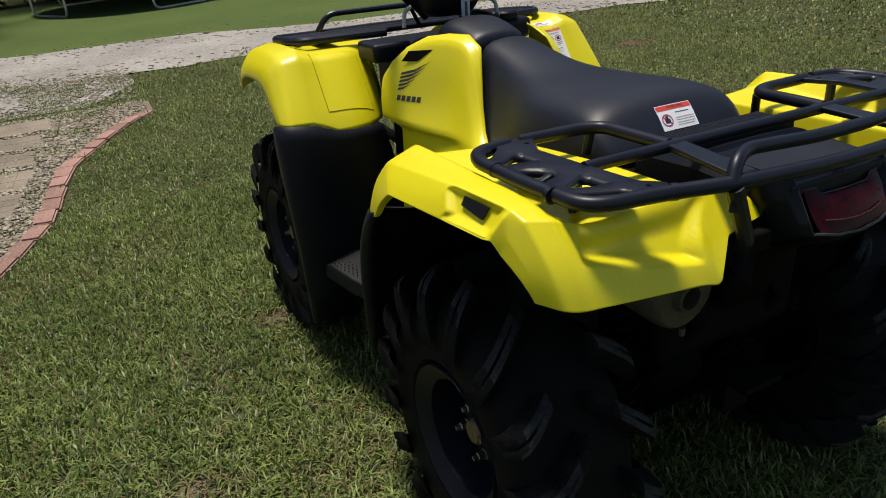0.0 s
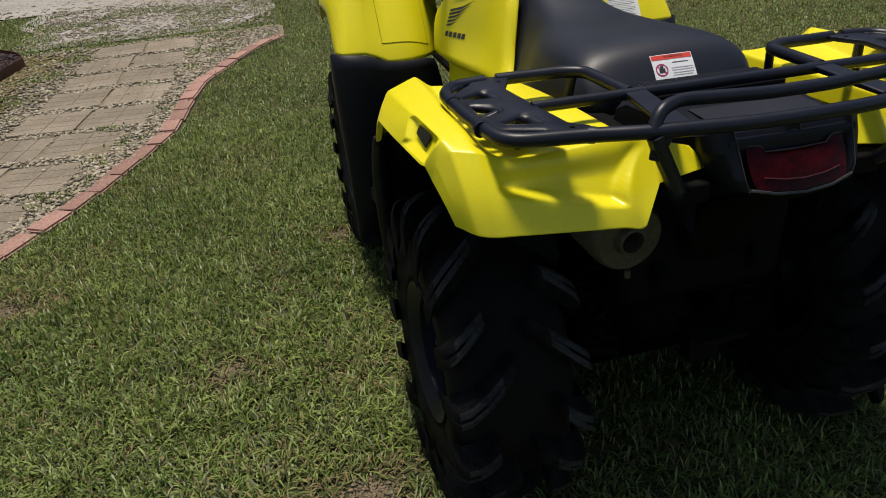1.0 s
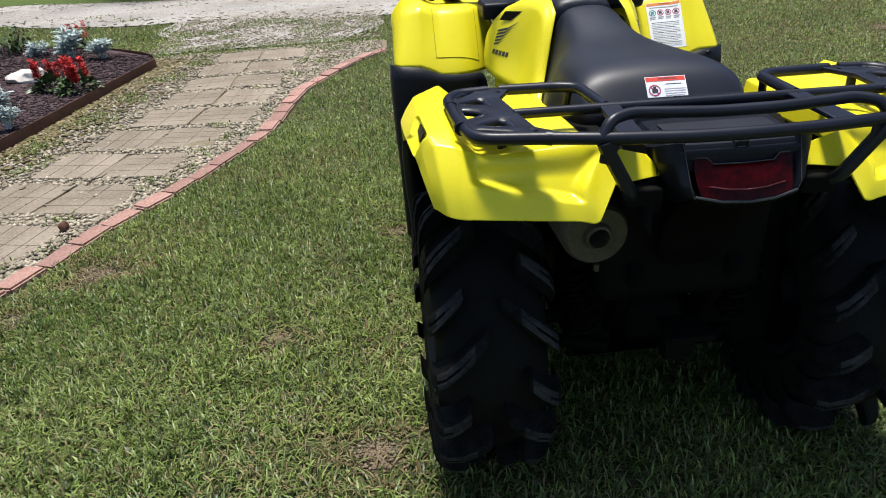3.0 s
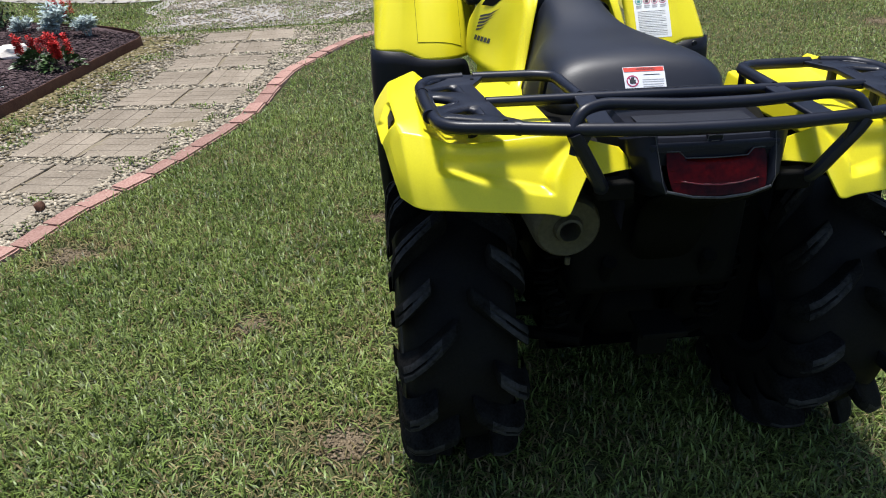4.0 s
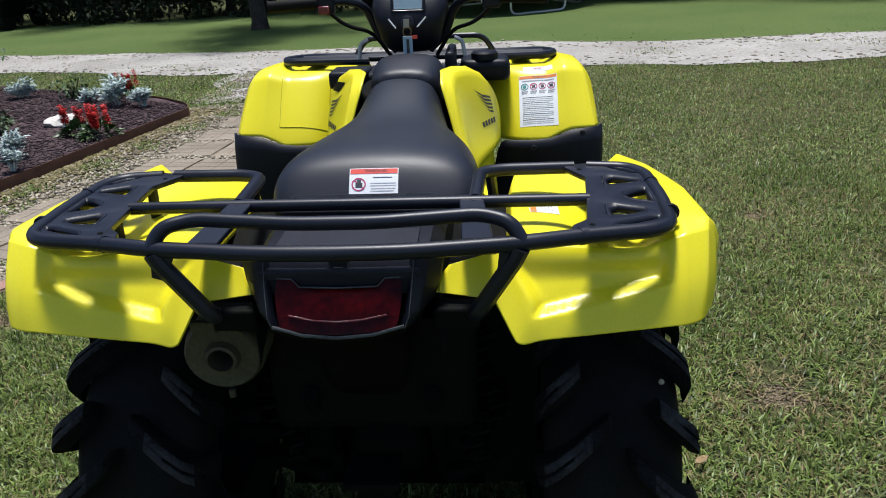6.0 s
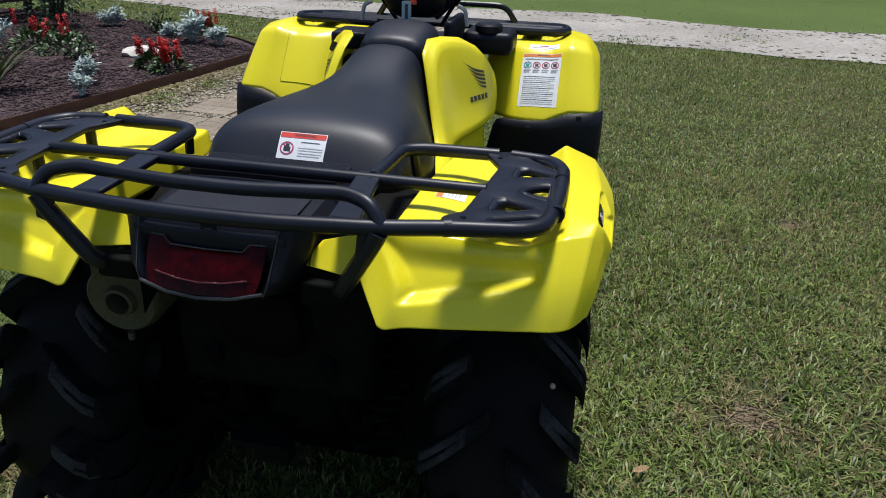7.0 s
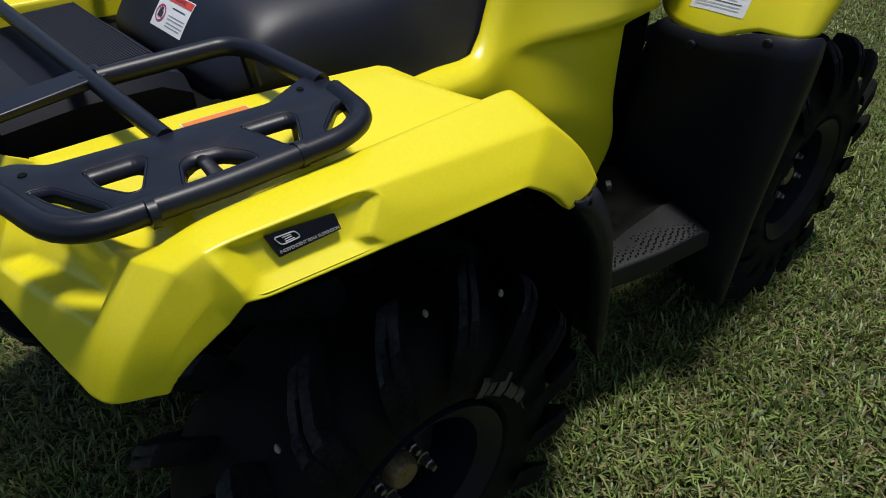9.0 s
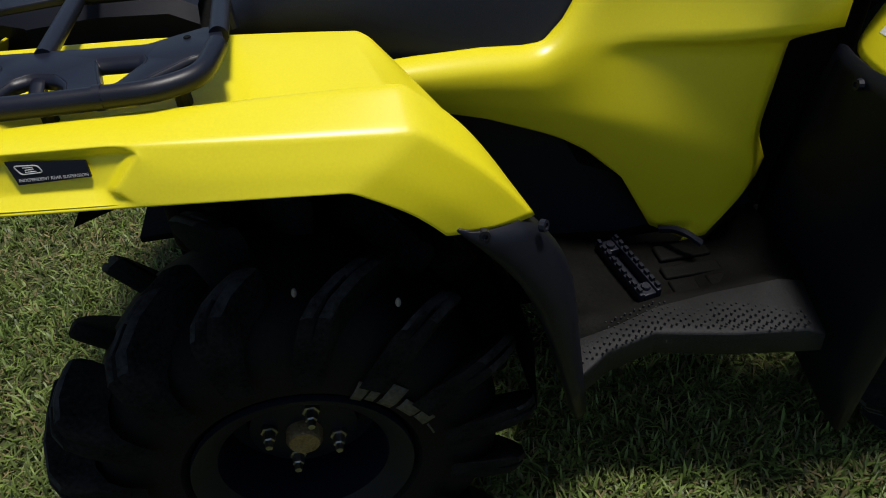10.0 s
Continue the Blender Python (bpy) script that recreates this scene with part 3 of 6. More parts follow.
# rear fenders: rows run from the front tip over the hump to the foot of the rear panel
F = [
    # inner edge, cowl line, frame, deck, foot of the ridge, ridge, crease, side upper, side lower, lip
    [(0.264, 0.160, 0.850), (0.276, 0.175, 0.888), (0.288, 0.184, 0.888), (0.315, 0.204, 0.875), (0.405, 0.262, 0.834), (0.445, 0.288, 0.812), (0.492, 0.316, 0.790), (0.537, 0.336, 0.771), (0.560, 0.285, 0.777), (0.573, 0.220, 0.790), (0.560, 0.218, 0.789)],
    [(0.262, 0.150, 0.858), (0.274, 0.166, 0.903), (0.286, 0.172, 0.904), (0.318, 0.186, 0.897), (0.420, 0.226, 0.877), (0.456, 0.244, 0.870), (0.490, 0.262, 0.880), (0.545, 0.280, 0.846), (0.565, 0.238, 0.834), (0.577, 0.184, 0.831), (0.563, 0.182, 0.828)],
    [(0.258, 0.130, 0.861), (0.270, 0.146, 0.902), (0.282, 0.150, 0.903), (0.321, 0.156, 0.905), (0.430, 0.172, 0.910), (0.456, 0.180, 0.911), (0.483, 0.196, 0.931), (0.542, 0.204, 0.905), (0.565, 0.160, 0.886), (0.580, 0.122, 0.868), (0.566, 0.120, 0.864)],
    [(0.250, 0.090, 0.862), (0.262, 0.090, 0.905), (0.284, 0.090, 0.906), (0.321, 0.090, 0.908), (0.430, 0.090, 0.902), (0.458, 0.090, 0.903), (0.484, 0.100, 0.935), (0.547, 0.085, 0.920), (0.569, 0.060, 0.896), (0.582, 0.040, 0.877), (0.567, 0.040, 0.873)],
    [(0.247, -0.060, 0.865), (0.256, -0.060, 0.914), (0.284, -0.060, 0.915), (0.330, -0.060, 0.913), (0.415, -0.060, 0.889), (0.452, -0.060, 0.889), (0.492, -0.060, 0.940), (0.551, -0.060, 0.937), (0.570, -0.060, 0.911), (0.581, -0.060, 0.885), (0.566, -0.060, 0.881)],
    [(0.246, -0.095, 0.867), (0.255, -0.095, 0.916), (0.284, -0.095, 0.917), (0.330, -0.095, 0.915), (0.415, -0.095, 0.889), (0.452, -0.095, 0.889), (0.494, -0.095, 0.942), (0.551, -0.080, 0.938), (0.570, -0.078, 0.913), (0.580, -0.078, 0.886), (0.565, -0.095, 0.883)],
    [(0.245, -0.120, 0.868), (0.254, -0.120, 0.917), (0.284, -0.120, 0.918), (0.330, -0.120, 0.916), (0.415, -0.120, 0.889), (0.452, -0.120, 0.889), (0.496, -0.120, 0.943), (0.551, -0.104, 0.940), (0.543, -0.112, 0.913), (0.579, -0.112, 0.888), (0.564, -0.120, 0.885)],
    [(0.244, -0.215, 0.871), (0.253, -0.215, 0.920), (0.284, -0.215, 0.921), (0.330, -0.215, 0.919), (0.415, -0.215, 0.890), (0.452, -0.215, 0.890), (0.500, -0.215, 0.945), (0.548, -0.232, 0.945), (0.541, -0.222, 0.917), (0.575, -0.218, 0.894), (0.560, -0.212, 0.891)],
    [(0.243, -0.245, 0.871), (0.252, -0.245, 0.920), (0.284, -0.245, 0.921), (0.330, -0.245, 0.919), (0.415, -0.245, 0.890), (0.452, -0.245, 0.891), (0.502, -0.248, 0.944), (0.546, -0.255, 0.945), (0.564, -0.245, 0.922), (0.572, -0.238, 0.898), (0.557, -0.238, 0.894)],
    [(0.243, -0.300, 0.872), (0.252, -0.300, 0.921), (0.262, -0.298, 0.922), (0.330, -0.300, 0.917), (0.415, -0.298, 0.911), (0.452, -0.297, 0.914), (0.504, -0.296, 0.931), (0.541, -0.280, 0.934), (0.559, -0.264, 0.905), (0.566, -0.254, 0.880), (0.552, -0.252, 0.878)],
]
# one more column for the floor of the badge pocket
POCKET = {5: ((0.559, -0.074, 0.930), (0.573, -0.104, 0.903)), 6: ((0.547, -0.090, 0.928), (0.559, -0.116, 0.900)), 7: ((0.544, -0.220, 0.932), (0.557, -0.212, 0.906)), 8: ((0.558, -0.250, 0.934), (0.570, -0.238, 0.909))}
cols = []
for k, row in enumerate(F):
    floor_top, floor_low = POCKET.get(k, (row[8], tuple((Vector(row[8]) + Vector(row[9])) / 2)))
    cols.append(row[:8] + [floor_top, floor_low] + row[9:])
bm = grid(cols)
lay = bm.edges.layers.float.new("crease_edge")
pin = bm.verts.layers.float.new("crease_vert")
bm.verts.index_update()
for v in bm.verts:
    if v.index >= 108:
        v[pin] = 1.0
    elif 5 <= v.index // 12 <= 8 and v.index % 12 in (8, 9):
        v[pin] = 0.6
for e in bm.edges:
    a, b = (divmod(v.index, 12) for v in e.verts)
    low = min(a[0], b[0])
    if a[1] == b[1]:
        e[lay] = {4: 0.4, 5: 0.7, 6: 0.75, 7: 0.85, 10: 0.95}.get(a[1], 0)
        if a[1] in (1, 2):
            e[lay] = 0.6
        if a[1] in (8, 9) and 5 <= low <= 7:
            e[lay] = 0.65
    else:
        e[lay] = {2: 0.6}.get(a[0], 0)
        if a[0] in (5, 6, 7, 8) and min(a[1], b[1]) in (7, 8, 9):
            e[lay] = 0.8
shell = subdivided(part("rear_fender", bm, YELLOW, bike), 3)


def ease(a, b, t):
    t = min(1.0, max(0.0, (t - a) / (b - a)))
    return t * t * (3 - 2 * t)


def spline(p, t):
    """A smooth curve through points, t counted in points."""
    k = min(len(p) - 2, int(t))
    u = t - k
    a, b, c, d = (Vector(p[max(0, min(len(p) - 1, k + q))]) for q in (-1, 0, 1, 2))
    return 0.5 * (2 * b + (c - a) * u + (2 * a - 5 * b + 4 * c - d) * u * u + (3 * b - a - 3 * c + d) * u ** 3)


# the rear skirt: a nearly flat sheet with a sunk panel, its sill catching the light
TOP = [(0.155, -0.326, 0.900), (0.212, -0.318, 0.914)] + F[9][2:]
SILL = [(0.125, -0.347, 0.866), (0.222, -0.362, 0.858), (0.252, -0.387, 0.799), (0.300, -0.384, 0.801), (0.440, -0.373, 0.811), (0.470, -0.370, 0.813), (0.500, -0.367, 0.815), (0.524, -0.357, 0.819), (0.540, -0.329, 0.821), (0.547, -0.315, 0.822), (0.536, -0.313, 0.822)]
steps = [k + q / n for k in range(10) for n in (16 if k == 8 else 8,) for q in range(n)] + [10.0]
rows = []
for j in range(57):
    v = j / 56
    row = []
    for t in steps:
        k = min(9, int(t))
        hi = Vector(TOP[k]).lerp(Vector(TOP[k + 1]), t - k)
        lo = spline(SILL, t) if 2.0 < t < 9.0 else Vector(SILL[k]).lerp(Vector(SILL[k + 1]), t - k)
        p = hi.lerp(lo, v)
        left, ledge = 0.226 + 0.05 * ease(0.0, 0.62, v) , 0.828 + 0.20 * (p.x - 0.275)
        sunk = ease(left, left + 0.016, p.x) * (1 - ease(0.466, 0.482, p.x)) * ease(ledge - 0.002, ledge + 0.007, p.z) * ease(0.0, 0.45, v)
        p.y += 0.026 * sunk - 0.010 * math.sin(math.pi * v) * ease(0.24, 0.27, p.x)
        row.append(p)
    rows.append(row)
bm = bmesh.new()
bm.from_mesh(shell.evaluated_get(bpy.context.evaluated_depsgraph_get()).data)
bpy.data.objects.remove(shell)
grid(rows, bm)
bmesh.ops.remove_doubles(bm, verts=bm.verts[:], dist=0.0007)
fender = thick(part("rear_fender", bm, YELLOW, bike, "glossy yellow rear fender with a sunk rear panel", 180), 0.004)
mirrored(fender)

# slot badges on the fender sides
for side in (1, -1):
    m = frame_of((0.5520 * side, -0.162, 0.9215), (0.02 * side, side, -0.03), (-0.40 * side, 0, 1))
    shape = [(-0.037, 0.013), (0.036, 0.008), (0.0385, -0.008), (-0.029, -0.0095)]
    plate = outline(shape if side > 0 else [(-x, y) for x, y in shape[::-1]], BLACK, "badge", bike, 0.003, m, "black badge with silver lettering")
    if side > 0:
        cu = bpy.data.curves.new("lettering", "FONT")
        cu.body, cu.size, cu.extrude = "INDEPENDENT REAR SUSPENSION", 0.0042, 0.0003
        cu.align_x = "CENTER"
        txt = new("lettering", cu)
        txt.matrix_world = m @ Matrix.Translation((0.0045, -0.0068, 0.0035))
        dg = bpy.context.evaluated_depsgraph_get()
        me = bpy.data.meshes.new_from_object(txt.evaluated_get(dg))
        me.transform(m @ Matrix.Translation((0.0045, -0.0068, 0.0035)))
        bpy.data.objects.remove(txt)
        me.materials.clear()
        me.materials.append(GREY)
        t2 = new("lettering", me)
        t2.parent = plate
        part("emblem", tube(fillet([m @ Vector(p) for p in ((-0.030, 0.0085, 0.0035), (-0.008, 0.0075, 0.0035), (-0.004, 0.0005, 0.0035), (-0.024, 0.0, 0.0035))], 0.003, 3, True), 0.0007, 6, cyclic=True), GREY, plate, "silver emblem outline")
        part("emblem_bar", tube([m @ Vector(p) for p in ((-0.022, 0.0062, 0.0035), (-0.013, 0.0060, 0.0035), (-0.012, 0.0042, 0.0035), (-0.020, 0.0038, 0.0035), (-0.020, 0.0018, 0.0035), (-0.010, 0.0020, 0.0035))], 0.0006, 6), GREY, plate)

# black mud flaps behind the rear fender tips
rows = [[(0.545, 0.229, 0.799), (0.579, 0.224, 0.793), (0.572, 0.274, 0.785), (0.540, 0.332, 0.773), (0.50, 0.324, 0.763), (0.40, 0.284, 0.753)],
        [(0.545, 0.286, 0.735), (0.578, 0.282, 0.733), (0.574, 0.314, 0.733), (0.548, 0.369, 0.728), (0.50, 0.369, 0.718), (0.40, 0.324, 0.713)],
        [(0.535, 0.334, 0.653), (0.574, 0.332, 0.653), (0.572, 0.359, 0.653), (0.545, 0.396, 0.653), (0.49, 0.409, 0.653), (0.38, 0.384, 0.653)],
        [(0.525, 0.374, 0.513), (0.562, 0.374, 0.513), (0.562, 0.394, 0.513), (0.540, 0.416, 0.513), (0.48, 0.429, 0.513), (0.36, 0.414, 0.513)],
        [(0.515, 0.409, 0.378), (0.548, 0.409, 0.378), (0.548, 0.424, 0.378), (0.532, 0.440, 0.378), (0.46, 0.449, 0.378), (0.35, 0.434, 0.378)]]
flap = thick(subdivided(part("mud_flap", grid(rows), BLACK, bike, "black plastic mud flap bolted to the fender"), 1), 0.005)
for at, way in (((0.571, 0.264, 0.781), (1, 0, 0.1)), ((0.551, 0.342, 0.765), (0.6, 0.6, 0.2))):
    m = Vector(way).to_track_quat("X", "Z").to_matrix().to_4x4()
    m.translation = at
    part("screw", lathe([(-0.004, 0.008), (0.003, 0.0075), (0.0035, 0.004), (0.001, 0.0035), (0.001, 0.0005)], 10, m), STEEL, flap)
twin = mirrored(flap)

# inner wheel arches, deep shade put into their colour
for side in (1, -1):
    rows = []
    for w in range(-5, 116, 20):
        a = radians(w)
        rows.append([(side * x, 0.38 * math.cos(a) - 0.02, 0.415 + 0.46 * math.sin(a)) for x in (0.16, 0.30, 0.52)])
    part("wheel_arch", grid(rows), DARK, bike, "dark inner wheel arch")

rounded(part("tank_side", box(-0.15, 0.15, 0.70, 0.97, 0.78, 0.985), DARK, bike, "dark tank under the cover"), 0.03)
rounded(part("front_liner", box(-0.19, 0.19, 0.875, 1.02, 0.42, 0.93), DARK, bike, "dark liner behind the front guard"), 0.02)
# added sheet, keeps the space under the fenders black
rounded(part("rear_liner", box(-0.31, 0.31, -0.312, -0.08, 0.836, 0.850), DARK, bike, "dark sheet added under the rear fenders to block light"), 0.004)
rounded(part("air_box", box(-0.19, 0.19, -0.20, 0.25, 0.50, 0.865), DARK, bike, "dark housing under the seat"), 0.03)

# tail cowl, cargo lid and tail light
SECT = [(-0.06, 0.150, 0.905, 0.86), (-0.10, 0.150, 0.925, 0.85), (-0.20, 0.146, 0.929, 0.80), (-0.30, 0.143, 0.922, 0.76), (-0.352, 0.140, 0.916, 0.74)]
rows = [[(-w * 1.02, y, lo), (-w, y, hi - 0.02), (-w + 0.018, y, hi), (-0.05, y, hi + 0.003), (0.05, y, hi + 0.003), (w - 0.018, y, hi), (w, y, hi - 0.02), (w * 1.02, y, lo)] for y, w, hi, lo in SECT]
cowl = part("tail_cowl", grid(rows), BLACK, bike, "black moulded tail cowl")
# the rear face: slanted wings beside the lamp, tucked under at the bottom
for side in (-1, 1):
    rows = [[(side * x, y, z) for x, y, z in line] for line in (
        [(0.146, -0.30, 0.905), (0.150, -0.345, 0.920), (0.128, -0.366, 0.930), (0.108, -0.374, 0.932), (0.102, -0.366, 0.930)],
        [(0.143, -0.30, 0.880), (0.145, -0.352, 0.894), (0.124, -0.384, 0.896), (0.105, -0.394, 0.897), (0.099, -0.380, 0.897)],
        [(0.132, -0.30, 0.850), (0.134, -0.356, 0.862), (0.116, -0.402, 0.860), (0.101, -0.414, 0.859), (0.094, -0.400, 0.860)],
        [(0.116, -0.30, 0.828), (0.114, -0.356, 0.836), (0.104, -0.400, 0.838), (0.094, -0.418, 0.838), (0.087, -0.410, 0.840)],
        [(0.100, -0.28, 0.790), (0.095, -0.310, 0.795), (0.088, -0.335, 0.800), (0.080, -0.345, 0.805), (0.075, -0.340, 0.812)])]
    wing = rounded(part("cowl_wing", grid(rows), BLACK, cowl), 0.004)
    part("wing_edge", tube([(side * 0.1085, -0.3745, 0.932), (side * 0.1055, -0.3945, 0.897), (side * 0.1015, -0.4145, 0.859), (side * 0.0945, -0.4185, 0.840)], 0.0008, 6), SCUFF_GLINT, wing, "thin grey line along the wing edge")
part("cowl_face", grid([[(x, y - 0.004 * (1 - (x / 0.105) ** 2), z) for x in (-0.106, -0.07, -0.03, 0, 0.03, 0.07, 0.106)] for y, z in ((-0.352, 0.929), (-0.366, 0.926), (-0.381, 0.908), (-0.383, 0.880))]), BLACK, cowl)
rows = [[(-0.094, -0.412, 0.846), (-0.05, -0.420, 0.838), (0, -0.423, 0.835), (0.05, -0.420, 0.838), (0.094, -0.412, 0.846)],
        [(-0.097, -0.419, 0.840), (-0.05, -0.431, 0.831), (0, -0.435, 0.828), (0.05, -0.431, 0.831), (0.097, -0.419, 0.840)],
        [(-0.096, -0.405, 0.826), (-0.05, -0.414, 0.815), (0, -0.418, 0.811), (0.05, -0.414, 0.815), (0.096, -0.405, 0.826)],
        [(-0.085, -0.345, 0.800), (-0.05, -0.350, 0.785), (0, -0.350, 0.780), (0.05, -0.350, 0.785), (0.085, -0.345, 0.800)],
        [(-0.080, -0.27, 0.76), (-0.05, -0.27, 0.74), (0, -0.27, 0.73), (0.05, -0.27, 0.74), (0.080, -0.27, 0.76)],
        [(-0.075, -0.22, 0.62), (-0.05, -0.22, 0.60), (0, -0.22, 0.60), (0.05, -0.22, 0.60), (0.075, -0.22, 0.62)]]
# near black, so the lip's shaded underside is painted in
thick(subdivided(part("cowl_lip", grid(rows), DARK, cowl, "black lower lip, its underside shade in the colour"), 1), 0.005)
lamp = new("tail_light")
lamp.parent = bike
tagged(lamp, "dark red tail light under the rack")
rows = []
for k, (z, y, w) in enumerate(((0.906, -0.382, 0.089), (0.884, -0.396, 0.091), (0.868, -0.405, 0.089), (0.852, -0.415, 0.086), (0.843, -0.421, 0.082))):
    rows.append([(w * u, y - 0.008 * (1 - u * u), z - (0.012 if abs(u) < 0.65 and k == 0 else 0) - 0.007 * (1 - u * u) * (k == 4)) for u in (-1, -0.72, -0.6, -0.3, 0, 0.3, 0.6, 0.72, 1)])
part("lens", grid(rows), LENS, lamp, "dark red ribbed lens", 40)
for z, y, w in ((0.858, -0.4185, 0.080), (0.876, -0.4075, 0.084)):
    part("rib", tube([(-w, y + 0.007, z), (-w / 2, y + 0.001, z - 0.003), (0, y - 0.001, z - 0.004), (w / 2, y + 0.001, z - 0.003), (w, y + 0.007, z)], 0.0014, 6), LENS, lamp)
part("lens_band", tube([(-0.070, -0.4150, 0.861), (-0.035, -0.4215, 0.856), (0, -0.4235, 0.854), (0.035, -0.4215, 0.856), (0.070, -0.4150, 0.861)], 0.0016, 8), LAMPRED, lamp, "brighter red band in the lens")
part("bright_edge", tube([(-0.094, -0.419, 0.8445), (-0.05, -0.4295, 0.836), (0, -0.4335, 0.8335), (0.05, -0.4295, 0.836), (0.094, -0.419, 0.8445)], 0.0026, 8), SCUFF_GLINT, lamp, "scuffed grey lower edge")
# pale tube painting the highlight on the lens's stepped top
part("top_edge", tube([(-0.089, -0.3835, 0.9062), (-0.067, -0.3865, 0.9062), (-0.056, -0.3905, 0.895), (0, -0.3925, 0.894), (0.056, -0.3905, 0.895), (0.067, -0.3865, 0.9062), (0.089, -0.3835, 0.9062)], 0.0013, 8), SCUFF_GLINT, lamp, "pale grey highlight line along the upper edge")
lid = rounded(part("cargo_lid", box(-0.118, 0.118, -0.352, -0.19, 0.915, 0.934, m=Matrix.Translation((0, 0, 0.143)) @ Matrix.Rotation(radians(2.4), 4, "X") @ Matrix.Translation((0, 0, -0.143))), GRAINED, bike, "black textured lid of the rear tool box"), 0.005)
rounded(part("lid_panel", box(-0.108, 0.108, -0.325, -0.21, 0.9365, 0.9385, m=Matrix.Translation((0, 0, 0.136)) @ Matrix.Rotation(radians(2.2), 4, "X") @ Matrix.Translation((0, 0, -0.136))), GRAINED, lid), 0.001)
pad = rounded(part("cargo_pad", box(-0.130, 0.130, -0.182, -0.095, 0.900, 0.942), GRAINED, bike, "ribbed black pad in front of the tool box"), 0.004)
for k in range(21):
    part("pad_rib", box(-0.126, 0.126, -0.178 + 0.0040 * k, -0.1758 + 0.0040 * k, 0.9415, 0.9430), GRAINED, pad)
catch = rounded(part("catch", box(-0.0145, 0.0145, -0.374, -0.364, 0.911, 0.930), BLACK, lid, "small black latch with a steel tongue"), 0.002)
part("tongue", box(-0.007, 0.007, -0.3765, -0.372, 0.914, 0.920), METAL, catch, "worn steel tongue")
part("catch_rim", tube(fillet([(-0.0135, -0.3745, 0.929), (0.0135, -0.3745, 0.929), (0.0135, -0.3745, 0.912), (-0.0135, -0.3745, 0.912)], 0.003, 2, True), 0.0009, 6, cyclic=True), SCUFF_GLINT, catch)

# seat and tank cover
PROFILE = [(-0.036, 0.150, 0.868, 0.893), (-0.023, 0.186, 0.864, 0.912), (0.010, 0.200, 0.856, 0.954), (0.034, 0.205, 0.850, 0.974), (0.07, 0.207, 0.842, 0.985), (0.13, 0.206, 0.830, 0.988), (0.22, 0.199, 0.818, 0.984, 0.204), (0.31, 0.180, 0.806, 0.983, 0.198), (0.38, 0.146, 0.795, 0.988, 0.186), (0.45, 0.118, 0.785, 1.000, 0.174), (0.53, 0.104, 0.82, 1.018, 0.150), (0.60, 0.099, 0.86, 1.033, 0.122), (0.655, 0.096, 0.90, 1.040, 0.106)]


def across(w, lo, hi, base=None, n=9, power=3.2):
    """A boxy arch, spread at its foot where base says so."""
    base = base or w * 0.96
    out = [(-base, lo)]
    for k in range(n):
        a = math.pi * (1 - k / (n - 1))
        c, s = math.cos(a), math.sin(a)
        high = 0.30 + 0.70 * abs(s) ** (2 / power)
        x = abs(c) ** (2 / power) * w + max(0, base - w) * (1 - high) ** 1.5 * (abs(c) > 0.5)
        out.append((math.copysign(x, c), lo + (hi - lo) * high))
    return out + [(base, lo)]


rows = [[(x, y, z) for x, z in across(w, lo, hi, *base)] for y, w, lo, hi, *base in PROFILE]
seat = subdivided(part("seat", grid(rows, caps=True), VINYL, bike, "black vinyl seat with slight scuffs"), 2)
COVER = [(0.662, 0.096, 0.90, 1.041), (0.70, 0.098, 0.92, 1.052), (0.76, 0.102, 0.94, 1.066), (0.82, 0.106, 0.95, 1.075), (0.86, 0.100, 0.95, 1.070), (0.885, 0.09, 0.95, 1.045)]
rows = [[(x, y, z) for x, z in across(w, lo, hi)] for y, w, lo, hi in COVER]
subdivided(part("tank_cover", grid(rows, caps=True), VINYL, bike, "satin black cover ahead of the seat"), 2)


# printed labels
def sheet_grid(m, x0, x1, y0, y1, z, nx=6, ny=6):
    rows = [[m @ Vector((x0 + (x1 - x0) * i / nx, y0 + (y1 - y0) * j / ny, z)) for i in range(nx + 1)] for j in range(ny + 1)]
    return grid(rows)


def label_sheet(m, w, h, head, head_h, lines, name, words, header="", on=None):
    """A printed sheet pressed onto the part named by on."""
    way = -m.to_3x3().col[2]
    sheet = part(name, sheet_grid(m, -w / 2, w / 2, -h / 2, h / 2, 0, 8, 8), WHITE, bike, words, 180)
    laid_on(sheet, on, way, 0.0008)
    bits = [((-w / 2 + 0.0015, w / 2 - 0.0015, h / 2 - head_h, h / 2 - 0.0015), head, "header_band")] + [((x - lw / 2, x + lw / 2, y - lh / 2, y + lh / 2), mat, "text_bar") for x, y, lw, lh, mat in lines]
    for q, mat, called in bits:
        laid_on(part(called, sheet_grid(m, *q, 0, 8, 1), mat, sheet, "", 180), on, way, 0.0014)
    if header:
        cu = bpy.data.curves.new("word", "FONT")
        cu.body, cu.size, cu.align_x, cu.align_y = header, head_h * 0.72, "CENTER", "CENTER"
        tmp = new("word", cu)
        me = bpy.data.meshes.new_from_object(tmp.evaluated_get(bpy.context.evaluated_depsgraph_get()))
        bpy.data.objects.remove(tmp)
        me.transform(m @ Matrix.Translation((0.004, h / 2 - head_h / 2, 0)))
        me.materials.clear()
        me.materials.append(INK)
        word = new("word", me)
        word.parent = sheet
        laid_on(word, on, way, 0.0020)
    return sheet


def printed(bm, mat, sheet, m, on, name):
    laid_on(part(name, bm, mat, sheet, "", 180), on, -m.to_3x3().col[2], 0.0016)


